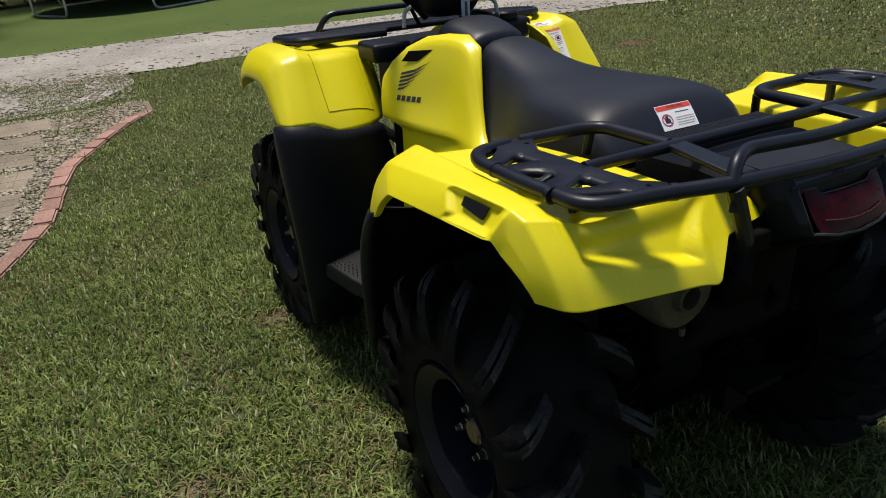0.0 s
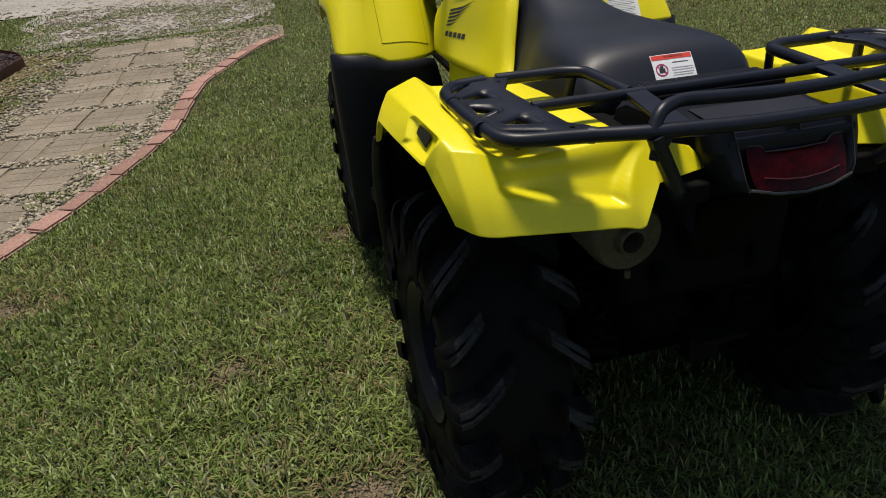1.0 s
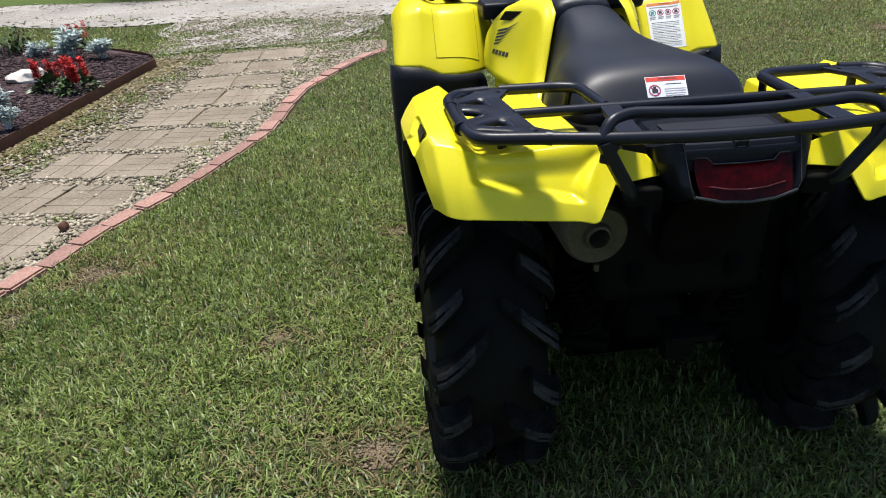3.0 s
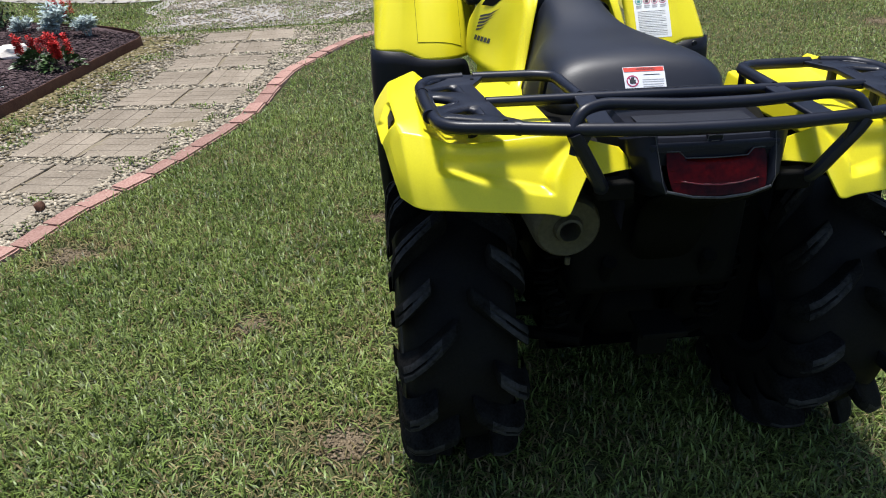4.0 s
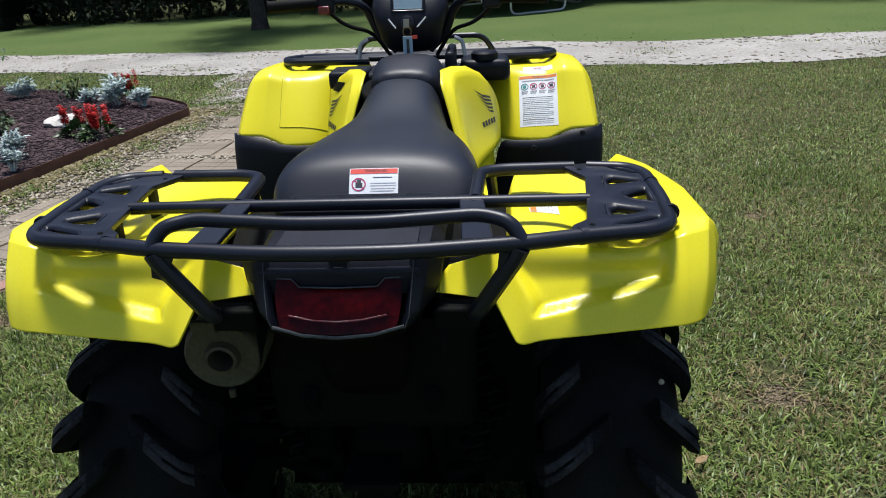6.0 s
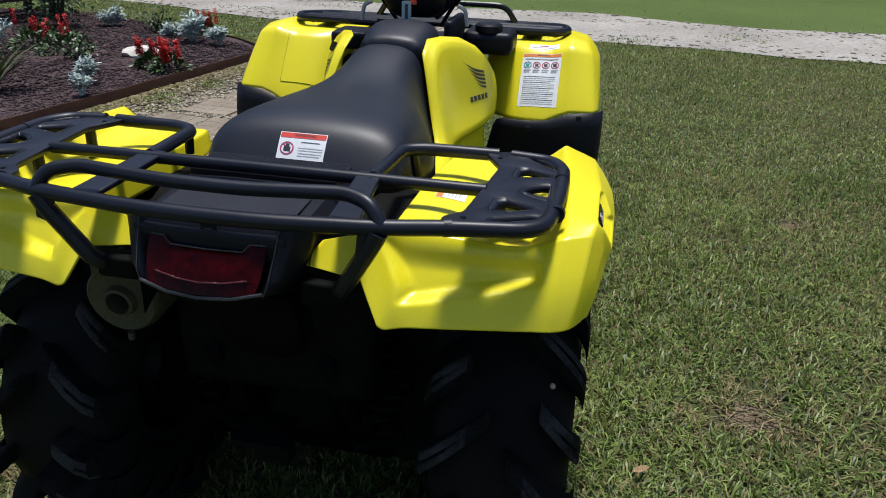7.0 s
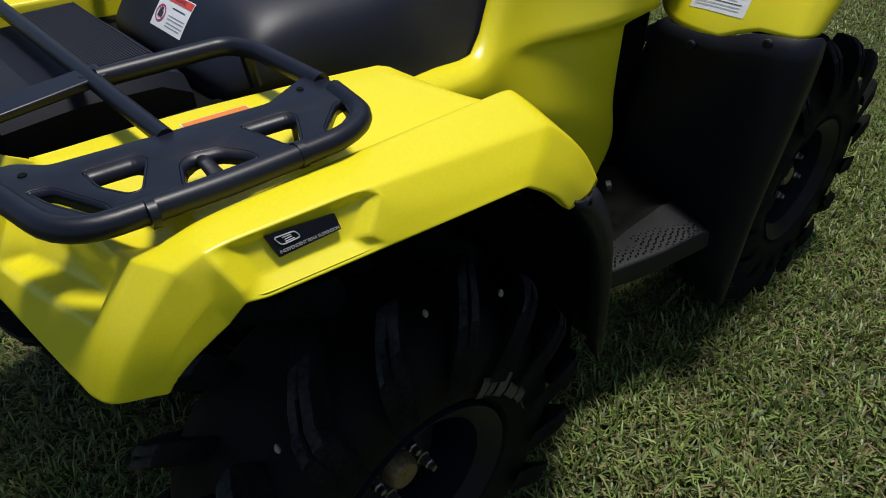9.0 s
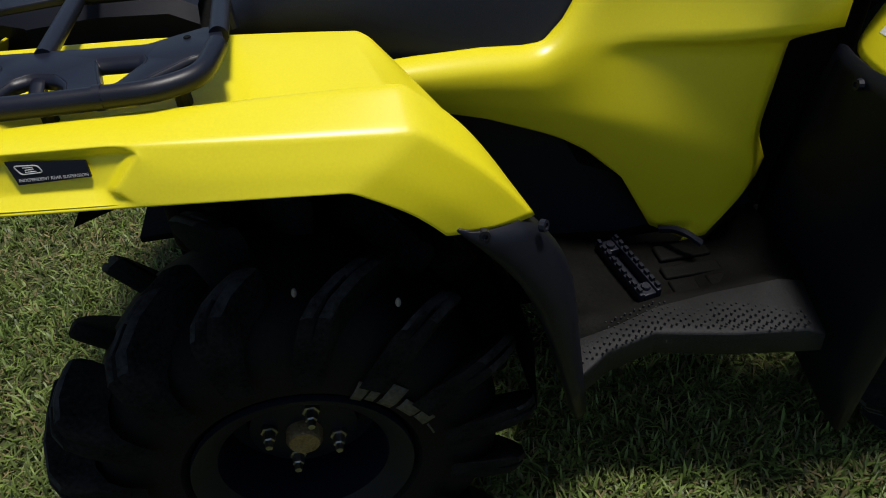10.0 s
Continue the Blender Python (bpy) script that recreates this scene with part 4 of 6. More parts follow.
def ring_band(m, cx, cy, r, t=0.0024, bar=False):
    """A flat ring, with a slanted bar across it where it forbids."""
    rows = [[m @ Vector((cx + q * math.cos(a), cy + q * math.sin(a), 0)) for q in (r - t, r)] for a in np.linspace(0, 2 * math.pi, 25)]
    bm = grid(rows)
    if bar:
        k = 0.707 * (r - t / 2)
        bm.faces.new([bm.verts.new(m @ Vector(p)) for p in ((cx - k - t / 3, cy + k - t / 3, 0), (cx - k + t / 3, cy + k + t / 3, 0), (cx + k + t / 3, cy - k + t / 3, 0), (cx + k - t / 3, cy - k - t / 3, 0))])
    return bm


m = frame_of((0.003, 0.003, 0.9345), (1, 0, 0), (0, 0.033, 0.043)) @ Matrix.Translation((0, 0, 0.007))
bars = [(0.016, 0.008, 0.036, 0.0016, INK), (0.018, -0.004, 0.048, 0.0012, GREY), (0.018, -0.009, 0.048, 0.0012, GREY), (0.018, -0.015, 0.046, 0.0012, GREY), (0.016, -0.020, 0.044, 0.0012, GREY)]
s = label_sheet(m, 0.092, 0.056, RED, 0.012, bars, "seat_label", "white warning label with a red band on the seat", "WARNING", seat)
printed(sheet_grid(m, -0.034, -0.021, -0.012, -0.003, 0, 2, 2), INK, s, m, seat, "pictogram")
printed(sheet_grid(m, -0.031, -0.024, -0.003, 0.003, 0, 2, 2), INK, s, m, seat, "pictogram")
printed(ring_band(m, -0.028, -0.006, 0.0135, bar=True), MAROON, s, m, seat, "prohibition_ring")

# yellow side panels: columns from the fender forward; upper face, overhanging lip, sunk lower face
SIDE = [
    # y, then (x, z) from the top edge down: top, shoulder, face, face, lip, under the lip, lower face, foot
    (0.14, [(0.232, 0.834), (0.248, 0.833), (0.262, 0.830), (0.268, 0.824), (0.270, 0.817), (0.269, 0.806), (0.264, 0.790), (0.250, 0.775)]),
    (0.24, [(0.212, 0.828), (0.228, 0.827), (0.242, 0.823), (0.251, 0.815), (0.255, 0.807), (0.256, 0.790), (0.250, 0.770), (0.240, 0.757)]),
    (0.35, [(0.190, 0.818), (0.203, 0.817), (0.216, 0.812), (0.228, 0.804), (0.234, 0.795), (0.237, 0.775), (0.232, 0.745), (0.225, 0.717)]),
    (0.42, [(0.176, 0.807), (0.189, 0.806), (0.202, 0.802), (0.214, 0.794), (0.221, 0.785), (0.226, 0.762), (0.224, 0.720), (0.216, 0.684)]),
    (0.455, [(0.170, 0.806), (0.181, 0.805), (0.193, 0.801), (0.204, 0.794), (0.211, 0.784), (0.217, 0.760), (0.217, 0.710), (0.211, 0.667)]),
    (0.49, [(0.158, 0.832), (0.168, 0.830), (0.182, 0.822), (0.195, 0.808), (0.202, 0.794), (0.208, 0.765), (0.211, 0.700), (0.208, 0.648)]),
    (0.53, [(0.139, 0.882), (0.152, 0.878), (0.170, 0.855), (0.182, 0.825), (0.191, 0.802), (0.198, 0.772), (0.212, 0.685), (0.208, 0.622)]),
    (0.60, [(0.102, 1.022), (0.131, 1.012), (0.156, 0.945), (0.172, 0.862), (0.193, 0.799), (0.190, 0.783), (0.218, 0.665), (0.213, 0.560)]),
    (0.665, [(0.098, 1.046), (0.132, 1.036), (0.154, 0.962), (0.174, 0.865), (0.206, 0.797), (0.199, 0.783), (0.230, 0.640), (0.222, 0.450)]),
    (0.73, [(0.122, 1.046), (0.150, 1.034), (0.177, 0.962), (0.197, 0.868), (0.230, 0.800), (0.218, 0.784), (0.243, 0.620), (0.238, 0.420)]),
    (0.785, [(0.160, 1.038), (0.178, 1.024), (0.204, 0.956), (0.223, 0.868), (0.247, 0.806), (0.230, 0.786), (0.252, 0.600), (0.245, 0.420)]),
    (0.835, [(0.200, 1.010), (0.211, 0.996), (0.232, 0.940), (0.248, 0.870), (0.258, 0.810), (0.236, 0.787), (0.257, 0.575), (0.250, 0.430)]),
    (0.88, [(0.228, 0.970), (0.238, 0.958), (0.249, 0.918), (0.259, 0.865), (0.261, 0.810), (0.238, 0.783), (0.250, 0.560), (0.245, 0.440)]),
    (0.915, [(0.244, 0.928), (0.249, 0.918), (0.255, 0.893), (0.259, 0.858), (0.259, 0.812), (0.225, 0.784), (0.24, 0.560), (0.24, 0.450)]),
]


def front_limit(z):
    """How far forward the panel reaches at a height."""
    return float(np.interp(z, [0.38, 0.434, 0.545, 0.608, 0.70, 0.75, 0.786, 0.796], [0.74, 0.814, 0.882, 0.848, 0.862, 0.870, 0.872, 0.95]))


def between(p, q, t):
    return (p[0] + (q[0] - p[0]) * t, p[1] + (q[1] - p[1]) * t)


rows = []
for y, pts in SIDE:
    under, face, foot = pts[5:]
    fine = pts[:6] + [between(under, face, 0.4), between(under, face, 0.75), face, between(face, foot, 0.35), between(face, foot, 0.7), foot]
    row = []
    for x, z in fine:
        reach = front_limit(z)
        back = {0.785: 0.075, 0.835: 0.042, 0.88: 0.020, 0.915: 0.0}.get(y)
        if z < 0.785 and back is not None:
            x, yy = x - 0.6 * (0.042 - min(back, 0.042)), min(y, reach - back) if y < 0.8 else reach - back
        else:
            yy = min(y, reach)
        row.append((x, yy, z))
    rows.append(row)
bm = grid(rows)
lay = bm.edges.layers.float.new("crease_edge")
bm.verts.index_update()
for e in bm.edges:
    a, b = (divmod(v.index, 12) for v in e.verts)
    if a[1] == b[1] and a[1] in (4, 5) and min(a[0], b[0]) >= 6:
        e[lay] = 0.9
    elif a[0] == b[0] == 11 and min(a[1], b[1]) >= 5:
        e[lay] = 0.85
    elif a[1] == b[1] == 1 and min(a[0], b[0]) >= 4:
        e[lay] = 0.9
    elif a[1] == b[1] == 0:
        e[lay] = 1.0
pin = bm.verts.layers.float.new("crease_vert")
for v in bm.verts:
    if v.is_boundary:
        v[pin] = 1.0
panel = thick(subdivided(part("side_panel", bm, YELLOW, bike, "yellow body panel beside the seat"), 2), 0.004)
left_panel = mirrored(panel)

# winged emblem as plain shapes and blocks for the word below it
for side in (1, -1):
    on = panel if side > 0 else left_panel
    m = frame_of((side * 0.225, 0.790, 0.930), (side * 0.45, side * 1.0, 0.0), (-side * 0.25, 0, 1))
    sx = side
    for k in range(5):
        l, yy = 0.094 - 0.013 * k, 0.020 - 0.0105 * k
        pts = [(sx * 0.045, yy - 0.0125), (sx * (0.045 - l * 0.5), yy - 0.0125 + l * 0.12), (sx * (0.045 - l), yy - 0.010 + l * 0.42), (sx * (0.045 - l * 0.5), yy - 0.0088 + l * 0.16), (sx * 0.045, yy - 0.0060)]
        if side < 0:
            pts = pts[::-1]
        bm = bmesh.new()
        bm.faces.new([bm.verts.new(m @ Vector((*q, 0))) for q in pts])
        laid_on(part("emblem_feather", bm, INK, on, "", 180), on, (-side, 0, 0), 0.0012, True)
    for k in range(5):
        x = -0.042 + 0.0185 * k
        laid_on(part("emblem_block", sheet_grid(m, x, x + 0.0135, -0.062, -0.047, 0, 2, 2), INK, on, "", 180), on, (-side, 0, 0), 0.0012, True)

# dark sheet painting the slot's shade, behind the loop at the panel's front
bm = bmesh.new()
bm.faces.new([bm.verts.new(q) for q in ((-0.228, 0.80, 0.979), (-0.209, 0.80, 1.004), (-0.158, 0.80, 0.998), (-0.194, 0.80, 0.973))])
bmesh.ops.subdivide_edges(bm, edges=bm.edges[:], cuts=6, use_grid_fill=True)
laid_on(part("panel_slot", bm, DARK, left_panel, "dark sheet for the shade in the panel slot", 180), left_panel, (0.157, 0.97, -0.17), 0.0012)

# worn cream print on the tyre wall
for k, (a0, a1, r0, r1) in enumerate(((28, 33, 0.185, 0.222), (34, 38, 0.190, 0.226), (40, 47, 0.190, 0.232), (49, 58, 0.196, 0.226), (59, 66, 0.200, 0.222), (67, 74, 0.205, 0.216))):
    rows = [[(0.5945 - 0.0035 * abs(r - 0.205) / 0.02, r * math.sin(radians(a)), r * math.cos(radians(a))) for r in np.linspace(r0, r1 - 0.008 * (k % 2), 4)] for a in np.linspace(a0, a1, 5)]
    thick(part("sidewall_print", grid(rows), WORN, rear_wheel, "worn cream print on the tyre wall", 180), 0.0008, 0)


# pebbles wedged between the lugs
for k, (x, y, z) in enumerate(((0.512, -0.222, 0.622), (0.508, 0.020, 0.687), (0.522, 0.150, 0.655))):
    bm = bmesh.new()
    bmesh.ops.create_icosphere(bm, subdivisions=2, radius=0.0055)
    for v in bm.verts:
        v.co = Vector((v.co.x, v.co.y * 0.7, v.co.z * 1.2)) * (1 + 0.4 * noise.noise(v.co * 90 + Vector((k, 0, 0))))
    peb = tagged(part("pebble", bm, STONE), "pale pebble wedged in the tyre tread", "pebble", "pebbles in the tread")
    peb.location = bike.matrix_world @ Vector((x + 0.03, y + 0.01, z - 0.015))

# front fenders
FF = [
    # rows from the foot of the rear face over the top to the front; inner edge, label face, step, outer ridge, shoulder, side, lip
    [(0.205, 1.010, 0.790), (0.30, 0.895, 0.792), (0.40, 0.893, 0.793), (0.435, 0.900, 0.812), (0.470, 0.902, 0.826), (0.535, 0.905, 0.828), (0.556, 0.932, 0.829), (0.552, 0.985, 0.825)],
    [(0.205, 1.025, 0.830), (0.30, 0.917, 0.835), (0.40, 0.915, 0.836), (0.435, 0.918, 0.846), (0.468, 0.920, 0.856), (0.532, 0.926, 0.858), (0.556, 0.955, 0.850), (0.552, 1.00, 0.845)],
    [(0.205, 1.080, 0.920), (0.30, 0.985, 0.924), (0.40, 0.984, 0.924), (0.432, 0.980, 0.930), (0.462, 0.978, 0.938), (0.522, 0.990, 0.936), (0.552, 1.020, 0.905), (0.550, 1.05, 0.880)],
    [(0.205, 1.125, 0.975), (0.30, 1.030, 0.978), (0.40, 1.029, 0.978), (0.430, 1.020, 0.986), (0.456, 1.015, 0.994), (0.512, 1.030, 0.984), (0.548, 1.060, 0.940), (0.548, 1.09, 0.905)],
    [(0.205, 1.125, 0.992), (0.30, 1.075, 0.994), (0.40, 1.075, 0.994), (0.428, 1.068, 1.002), (0.452, 1.064, 1.012), (0.505, 1.080, 1.000), (0.545, 1.110, 0.955), (0.546, 1.14, 0.915)],
    [(0.205, 1.200, 0.996), (0.30, 1.20, 0.996), (0.40, 1.20, 0.996), (0.426, 1.20, 1.000), (0.450, 1.20, 1.012), (0.502, 1.20, 1.002), (0.544, 1.21, 0.958), (0.546, 1.22, 0.920)],
    [(0.205, 1.380, 0.990), (0.30, 1.38, 0.990), (0.40, 1.38, 0.988), (0.426, 1.38, 0.990), (0.450, 1.38, 1.000), (0.500, 1.375, 0.988), (0.540, 1.36, 0.945), (0.543, 1.34, 0.910)],
    [(0.205, 1.530, 0.955), (0.30, 1.53, 0.955), (0.40, 1.52, 0.950), (0.426, 1.52, 0.950), (0.450, 1.51, 0.955), (0.495, 1.50, 0.940), (0.530, 1.47, 0.905), (0.535, 1.43, 0.880)],
    [(0.205, 1.630, 0.860), (0.30, 1.63, 0.860), (0.40, 1.60, 0.855), (0.426, 1.60, 0.852), (0.450, 1.59, 0.850), (0.488, 1.56, 0.845), (0.520, 1.52, 0.835), (0.525, 1.48, 0.825)],
]
bm = grid(FF)
lay = bm.edges.layers.float.new("crease_edge")
bm.verts.index_update()
for e in bm.edges:
    a, b = (divmod(v.index, 8) for v in e.verts)
    if a[1] == b[1] and a[1] in (2, 3, 4, 5):
        e[lay] = (1.0, 0.9, 1.0, 0.6)[a[1] - 2]
    if a[0] == b[0] and a[0] in (3, 4):
        e[lay] = 0.7
front = thick(subdivided(part("front_fender", bm, YELLOW, bike, "glossy yellow front fender"), 2), 0.004)
left_front = mirrored(front)

# lid panel on the left fender, label on the right one
seam = part("seam", sheet_grid(frame_of((-0.343, 0.985, 0.918), (1, 0, 0), (0, 0.06, 0.075)), -0.073, 0.073, -0.094, 0.100, 0, 16, 16), BLACK, left_front, "dark seam round the lid", 180)
laid_on(seam, left_front, (0, 0.78, -0.62), 0.0006)
stor = part("storage_lid", sheet_grid(frame_of((-0.343, 0.985, 0.918), (1, 0, 0), (0, 0.06, 0.075)), -0.0720, 0.0720, -0.0930, 0.0990, 0, 16, 16), YELLOW, left_front, "yellow storage lid with a fine seam round it", 180)
laid_on(stor, left_front, (0, 0.78, -0.62), 0.0013)
m = frame_of((0.375, 0.974, 0.8975), (1, 0, 0), (0, 0.095, 0.140)) @ Matrix.Translation((0, 0, 0.0045))
bars = []
for k in range(15):
    y = 0.010 - 0.0062 * k
    bars.append((-0.002 - 0.006 * (k % 4 == 3), y, 0.092 - 0.012 * (k % 4 == 3), 0.0015, GREY if k % 3 else INK))
s = label_sheet(m, 0.114, 0.172, ORANGE, 0.011, bars, "warning_label", "large white warning label with an orange band", "WARNING", front)
for k, mat in enumerate((GREENDISC, MAROON, MAROON, MAROON)):
    cx = -0.040 + 0.0265 * k
    printed(sheet_grid(m, cx - 0.005, cx + 0.005, 0.043, 0.053, 0, 2, 2), INK if k else GREENDISC, s, m, front, "pictogram")
    printed(ring_band(m, cx, 0.048, 0.0112, 0.0022, k > 0), mat, s, m, front, "pictogram_ring")
    printed(sheet_grid(m, cx - 0.010, cx + 0.010, 0.030, 0.033, 0, 2, 1), GREY, s, m, front, "text_bar")
    printed(sheet_grid(m, cx - 0.010, cx + 0.007, 0.024, 0.027, 0, 2, 1), GREY, s, m, front, "text_bar")
printed(sheet_grid(m, -0.048, 0.048, 0.066, 0.069, 0, 6, 1), GREY, s, m, front, "text_bar")
m2 = frame_of((0.377, 1.0465, 0.9875), (1, 0, 0), (0, 0.030, 0.020))
label_sheet(m2, 0.088, 0.026, WHITE, 0.001, [(0, 0.004, 0.025, 0.006, MAROON), (0, -0.005, 0.07, 0.003, GREY)], "caution_label", "small white label above the warning label", "", front)
m3 = frame_of((0.310, -0.100, 0.9165), (0, 1, 0), (-1, 0, 0))
label_sheet(m3, 0.088, 0.050, ORANGE, 0.012, [(0, 0.004 - 0.006 * k, 0.07, 0.0015, GREY) for k in range(4)], "fender_label", "white label with an orange band under the rack", "", fender)

# black guards below the front fenders
rows = [[(0.256, 0.918, 0.796), (0.30, 0.893, 0.794), (0.42, 0.889, 0.795), (0.455, 0.893, 0.826), (0.535, 0.894, 0.830), (0.566, 0.922, 0.832), (0.568, 0.98, 0.828)],
        [(0.248, 0.914, 0.745), (0.30, 0.887, 0.745), (0.42, 0.880, 0.745), (0.46, 0.878, 0.748), (0.54, 0.880, 0.750), (0.572, 0.908, 0.750), (0.572, 0.96, 0.750)],
        [(0.215, 0.912, 0.60), (0.30, 0.884, 0.60), (0.42, 0.876, 0.60), (0.46, 0.876, 0.60), (0.54, 0.880, 0.60), (0.566, 0.900, 0.60), (0.566, 0.94, 0.60)],
        [(0.19, 0.900, 0.44), (0.30, 0.880, 0.44), (0.42, 0.876, 0.44), (0.46, 0.876, 0.44), (0.535, 0.880, 0.44), (0.556, 0.895, 0.44), (0.556, 0.92, 0.44)],
        [(0.22, 0.905, 0.30), (0.30, 0.890, 0.29), (0.40, 0.890, 0.28), (0.45, 0.895, 0.26), (0.53, 0.905, 0.21), (0.548, 0.915, 0.20), (0.548, 0.93, 0.20)]]
guard = thick(subdivided(part("front_guard", grid(rows), BLACK, bike, "black plastic guard behind the front wheel"), 1), 0.006)
for x, y, z in ((0.500, 0.888, 0.816), (0.358, 0.889, 0.772)):
    part("screw", lathe([(-0.004, 0.009), (0.004, 0.008), (0.0045, 0.004), (0.002, 0.0035), (0.002, 0.0005)], 10, frame_of((x, y - 0.007, z), (0, -1, 0.1), (1, 0, 0))), STEEL, guard)
mirrored(guard)

# foot wells
for side in (1, -1):
    def s_(pts):
        return [(side * x, y, z) for x, y, z in pts]
    rows = [s_([(0.200, 0.430, 0.455), (0.300, 0.430, 0.440), (0.400, 0.430, 0.445), (0.455, 0.420, 0.440), (0.520, 0.415, 0.430), (0.524, 0.415, 0.385)]),
            s_([(0.200, 0.520, 0.425), (0.300, 0.520, 0.421), (0.380, 0.520, 0.419), (0.430, 0.520, 0.434), (0.474, 0.488, 0.428), (0.478, 0.488, 0.385)]),
            s_([(0.200, 0.600, 0.410), (0.300, 0.600, 0.410), (0.360, 0.600, 0.413), (0.405, 0.600, 0.434), (0.452, 0.578, 0.428), (0.456, 0.578, 0.385)]),
            s_([(0.200, 0.700, 0.410), (0.300, 0.700, 0.410), (0.360, 0.700, 0.415), (0.400, 0.700, 0.440), (0.482, 0.700, 0.430), (0.486, 0.700, 0.385)]),
            s_([(0.200, 0.820, 0.415), (0.300, 0.820, 0.415), (0.360, 0.820, 0.425), (0.405, 0.815, 0.452), (0.500, 0.820, 0.432), (0.504, 0.820, 0.385)]),
            s_([(0.200, 0.885, 0.445), (0.300, 0.885, 0.445), (0.360, 0.885, 0.445), (0.405, 0.865, 0.440), (0.505, 0.850, 0.420), (0.508, 0.850, 0.385)])]
    # the well's shade is painted in with the near black
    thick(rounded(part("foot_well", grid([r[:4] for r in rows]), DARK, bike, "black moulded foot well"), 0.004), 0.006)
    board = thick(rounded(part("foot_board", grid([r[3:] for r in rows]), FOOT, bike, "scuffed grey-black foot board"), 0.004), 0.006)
    # raised dimples on the tread
    for k in range(46):
        for j in range(5):
            y = 0.43 + 0.0094 * k
            if (side < 0 and k % 2) or y > 0.825:
                continue
            c = 0.455 - 0.05 * max(0, 1 - abs(y - 0.6) / 0.18)
            x = c + 0.012 * (j - 1.0) + 0.004 * (k % 2)
            part("tread_dimple", lathe([(-0.006, 0.0024), (-0.0024, 0.0016), (-0.0022, 0.0004)], 5, frame_of((side * x, y, 0.438 + 0.004 * (y > 0.68)), (0, 0, 1), (1, 0, 0))), FOOT, board)
    bm = bmesh.new()
    place = pose(side * 0.300, 0.592, 0.408, 0, 0, -side * 80)
    for x0, x1, y0, y1, z1 in ((-0.022, -0.012, -0.075, 0.075, 0.028), (0.012, 0.022, -0.075, 0.075, 0.028), (-0.012, 0.012, -0.075, -0.045, 0.024), (-0.012, 0.012, 0.045, 0.075, 0.024), (-0.012, 0.012, -0.045, 0.045, 0.006)):
        box(x0, x1, y0, y1, 0, z1, bm, place)
    peg = part("foot_peg", bm, STEEL, bike, "black toothed foot peg")
    rounded(peg, 0.002)
    for k in range(9):
        for q in (-0.018, 0.018):
            part("tooth", box(q - 0.003, q + 0.003, -0.072 + 0.0165 * k, -0.062 + 0.0165 * k, 0.028, 0.035, m=pose(side * 0.300, 0.592, 0.408, 0, 0, -side * 80)), STEEL, peg)
    for q in (-0.058, 0.058):
        part("bolt", lathe([(0, 0.009), (0.006, 0.008), (0.006, 0.0005)], 8, pose(side * 0.300, 0.592, 0.408, 0, 0, -side * 80) @ frame_of((0, q, 0.0235), (0, 0, 1), (1, 0, 0))), STEEL, peg)
    part("lever", tube(fillet(s_([(0.235, 0.68, 0.448), (0.252, 0.70, 0.458), (0.275, 0.715, 0.462), (0.292, 0.735, 0.450)]), 0.012), 0.007, 8), BLACK, bike, "black brake pedal lever")
    part("inner_fairing", grid([s_([(0.19, 0.20, 0.80), (0.20, 0.20, 0.60), (0.20, 0.30, 0.40)]), s_([(0.17, 0.42, 0.76), (0.175, 0.45, 0.58), (0.19, 0.45, 0.44)]), s_([(0.16, 0.60, 0.72), (0.165, 0.62, 0.56), (0.19, 0.62, 0.42)]), s_([(0.15, 0.92, 0.74), (0.15, 0.92, 0.6), (0.19, 0.92, 0.44)])]), BLACK, bike, "black inner fairing by the engine")

# engine, frame, axles and suspension below, their deep shade put into the colour
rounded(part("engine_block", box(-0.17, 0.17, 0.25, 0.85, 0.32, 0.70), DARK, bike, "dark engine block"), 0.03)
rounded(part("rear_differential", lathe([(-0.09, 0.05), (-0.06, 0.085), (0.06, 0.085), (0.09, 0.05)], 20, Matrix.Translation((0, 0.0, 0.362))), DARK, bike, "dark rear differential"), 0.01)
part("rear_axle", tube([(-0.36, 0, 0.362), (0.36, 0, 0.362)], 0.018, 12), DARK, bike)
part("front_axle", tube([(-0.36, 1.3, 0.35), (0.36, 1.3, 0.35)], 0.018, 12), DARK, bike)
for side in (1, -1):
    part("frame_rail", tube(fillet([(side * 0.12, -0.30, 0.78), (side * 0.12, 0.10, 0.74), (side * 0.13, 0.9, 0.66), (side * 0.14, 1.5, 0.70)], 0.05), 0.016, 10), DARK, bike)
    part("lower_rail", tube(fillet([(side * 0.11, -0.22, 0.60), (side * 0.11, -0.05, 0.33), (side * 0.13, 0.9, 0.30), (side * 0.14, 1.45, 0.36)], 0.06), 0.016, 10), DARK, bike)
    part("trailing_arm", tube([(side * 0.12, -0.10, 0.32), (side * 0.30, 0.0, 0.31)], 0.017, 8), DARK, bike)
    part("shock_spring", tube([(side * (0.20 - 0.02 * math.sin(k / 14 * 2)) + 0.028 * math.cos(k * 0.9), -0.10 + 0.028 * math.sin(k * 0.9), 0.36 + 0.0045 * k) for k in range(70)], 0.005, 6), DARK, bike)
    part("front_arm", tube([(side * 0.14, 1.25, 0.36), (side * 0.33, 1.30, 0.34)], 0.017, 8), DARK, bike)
    # added plate: blacks out the lit grass seen between tail and tyre
    rounded(part("frame_gusset", box(min(side * 0.10, side * 0.21), max(side * 0.10, side * 0.31), -0.06, -0.045, 0.27, 0.80), DARK, bike, "dark plate added behind the tail to close a lit gap"), 0.004)
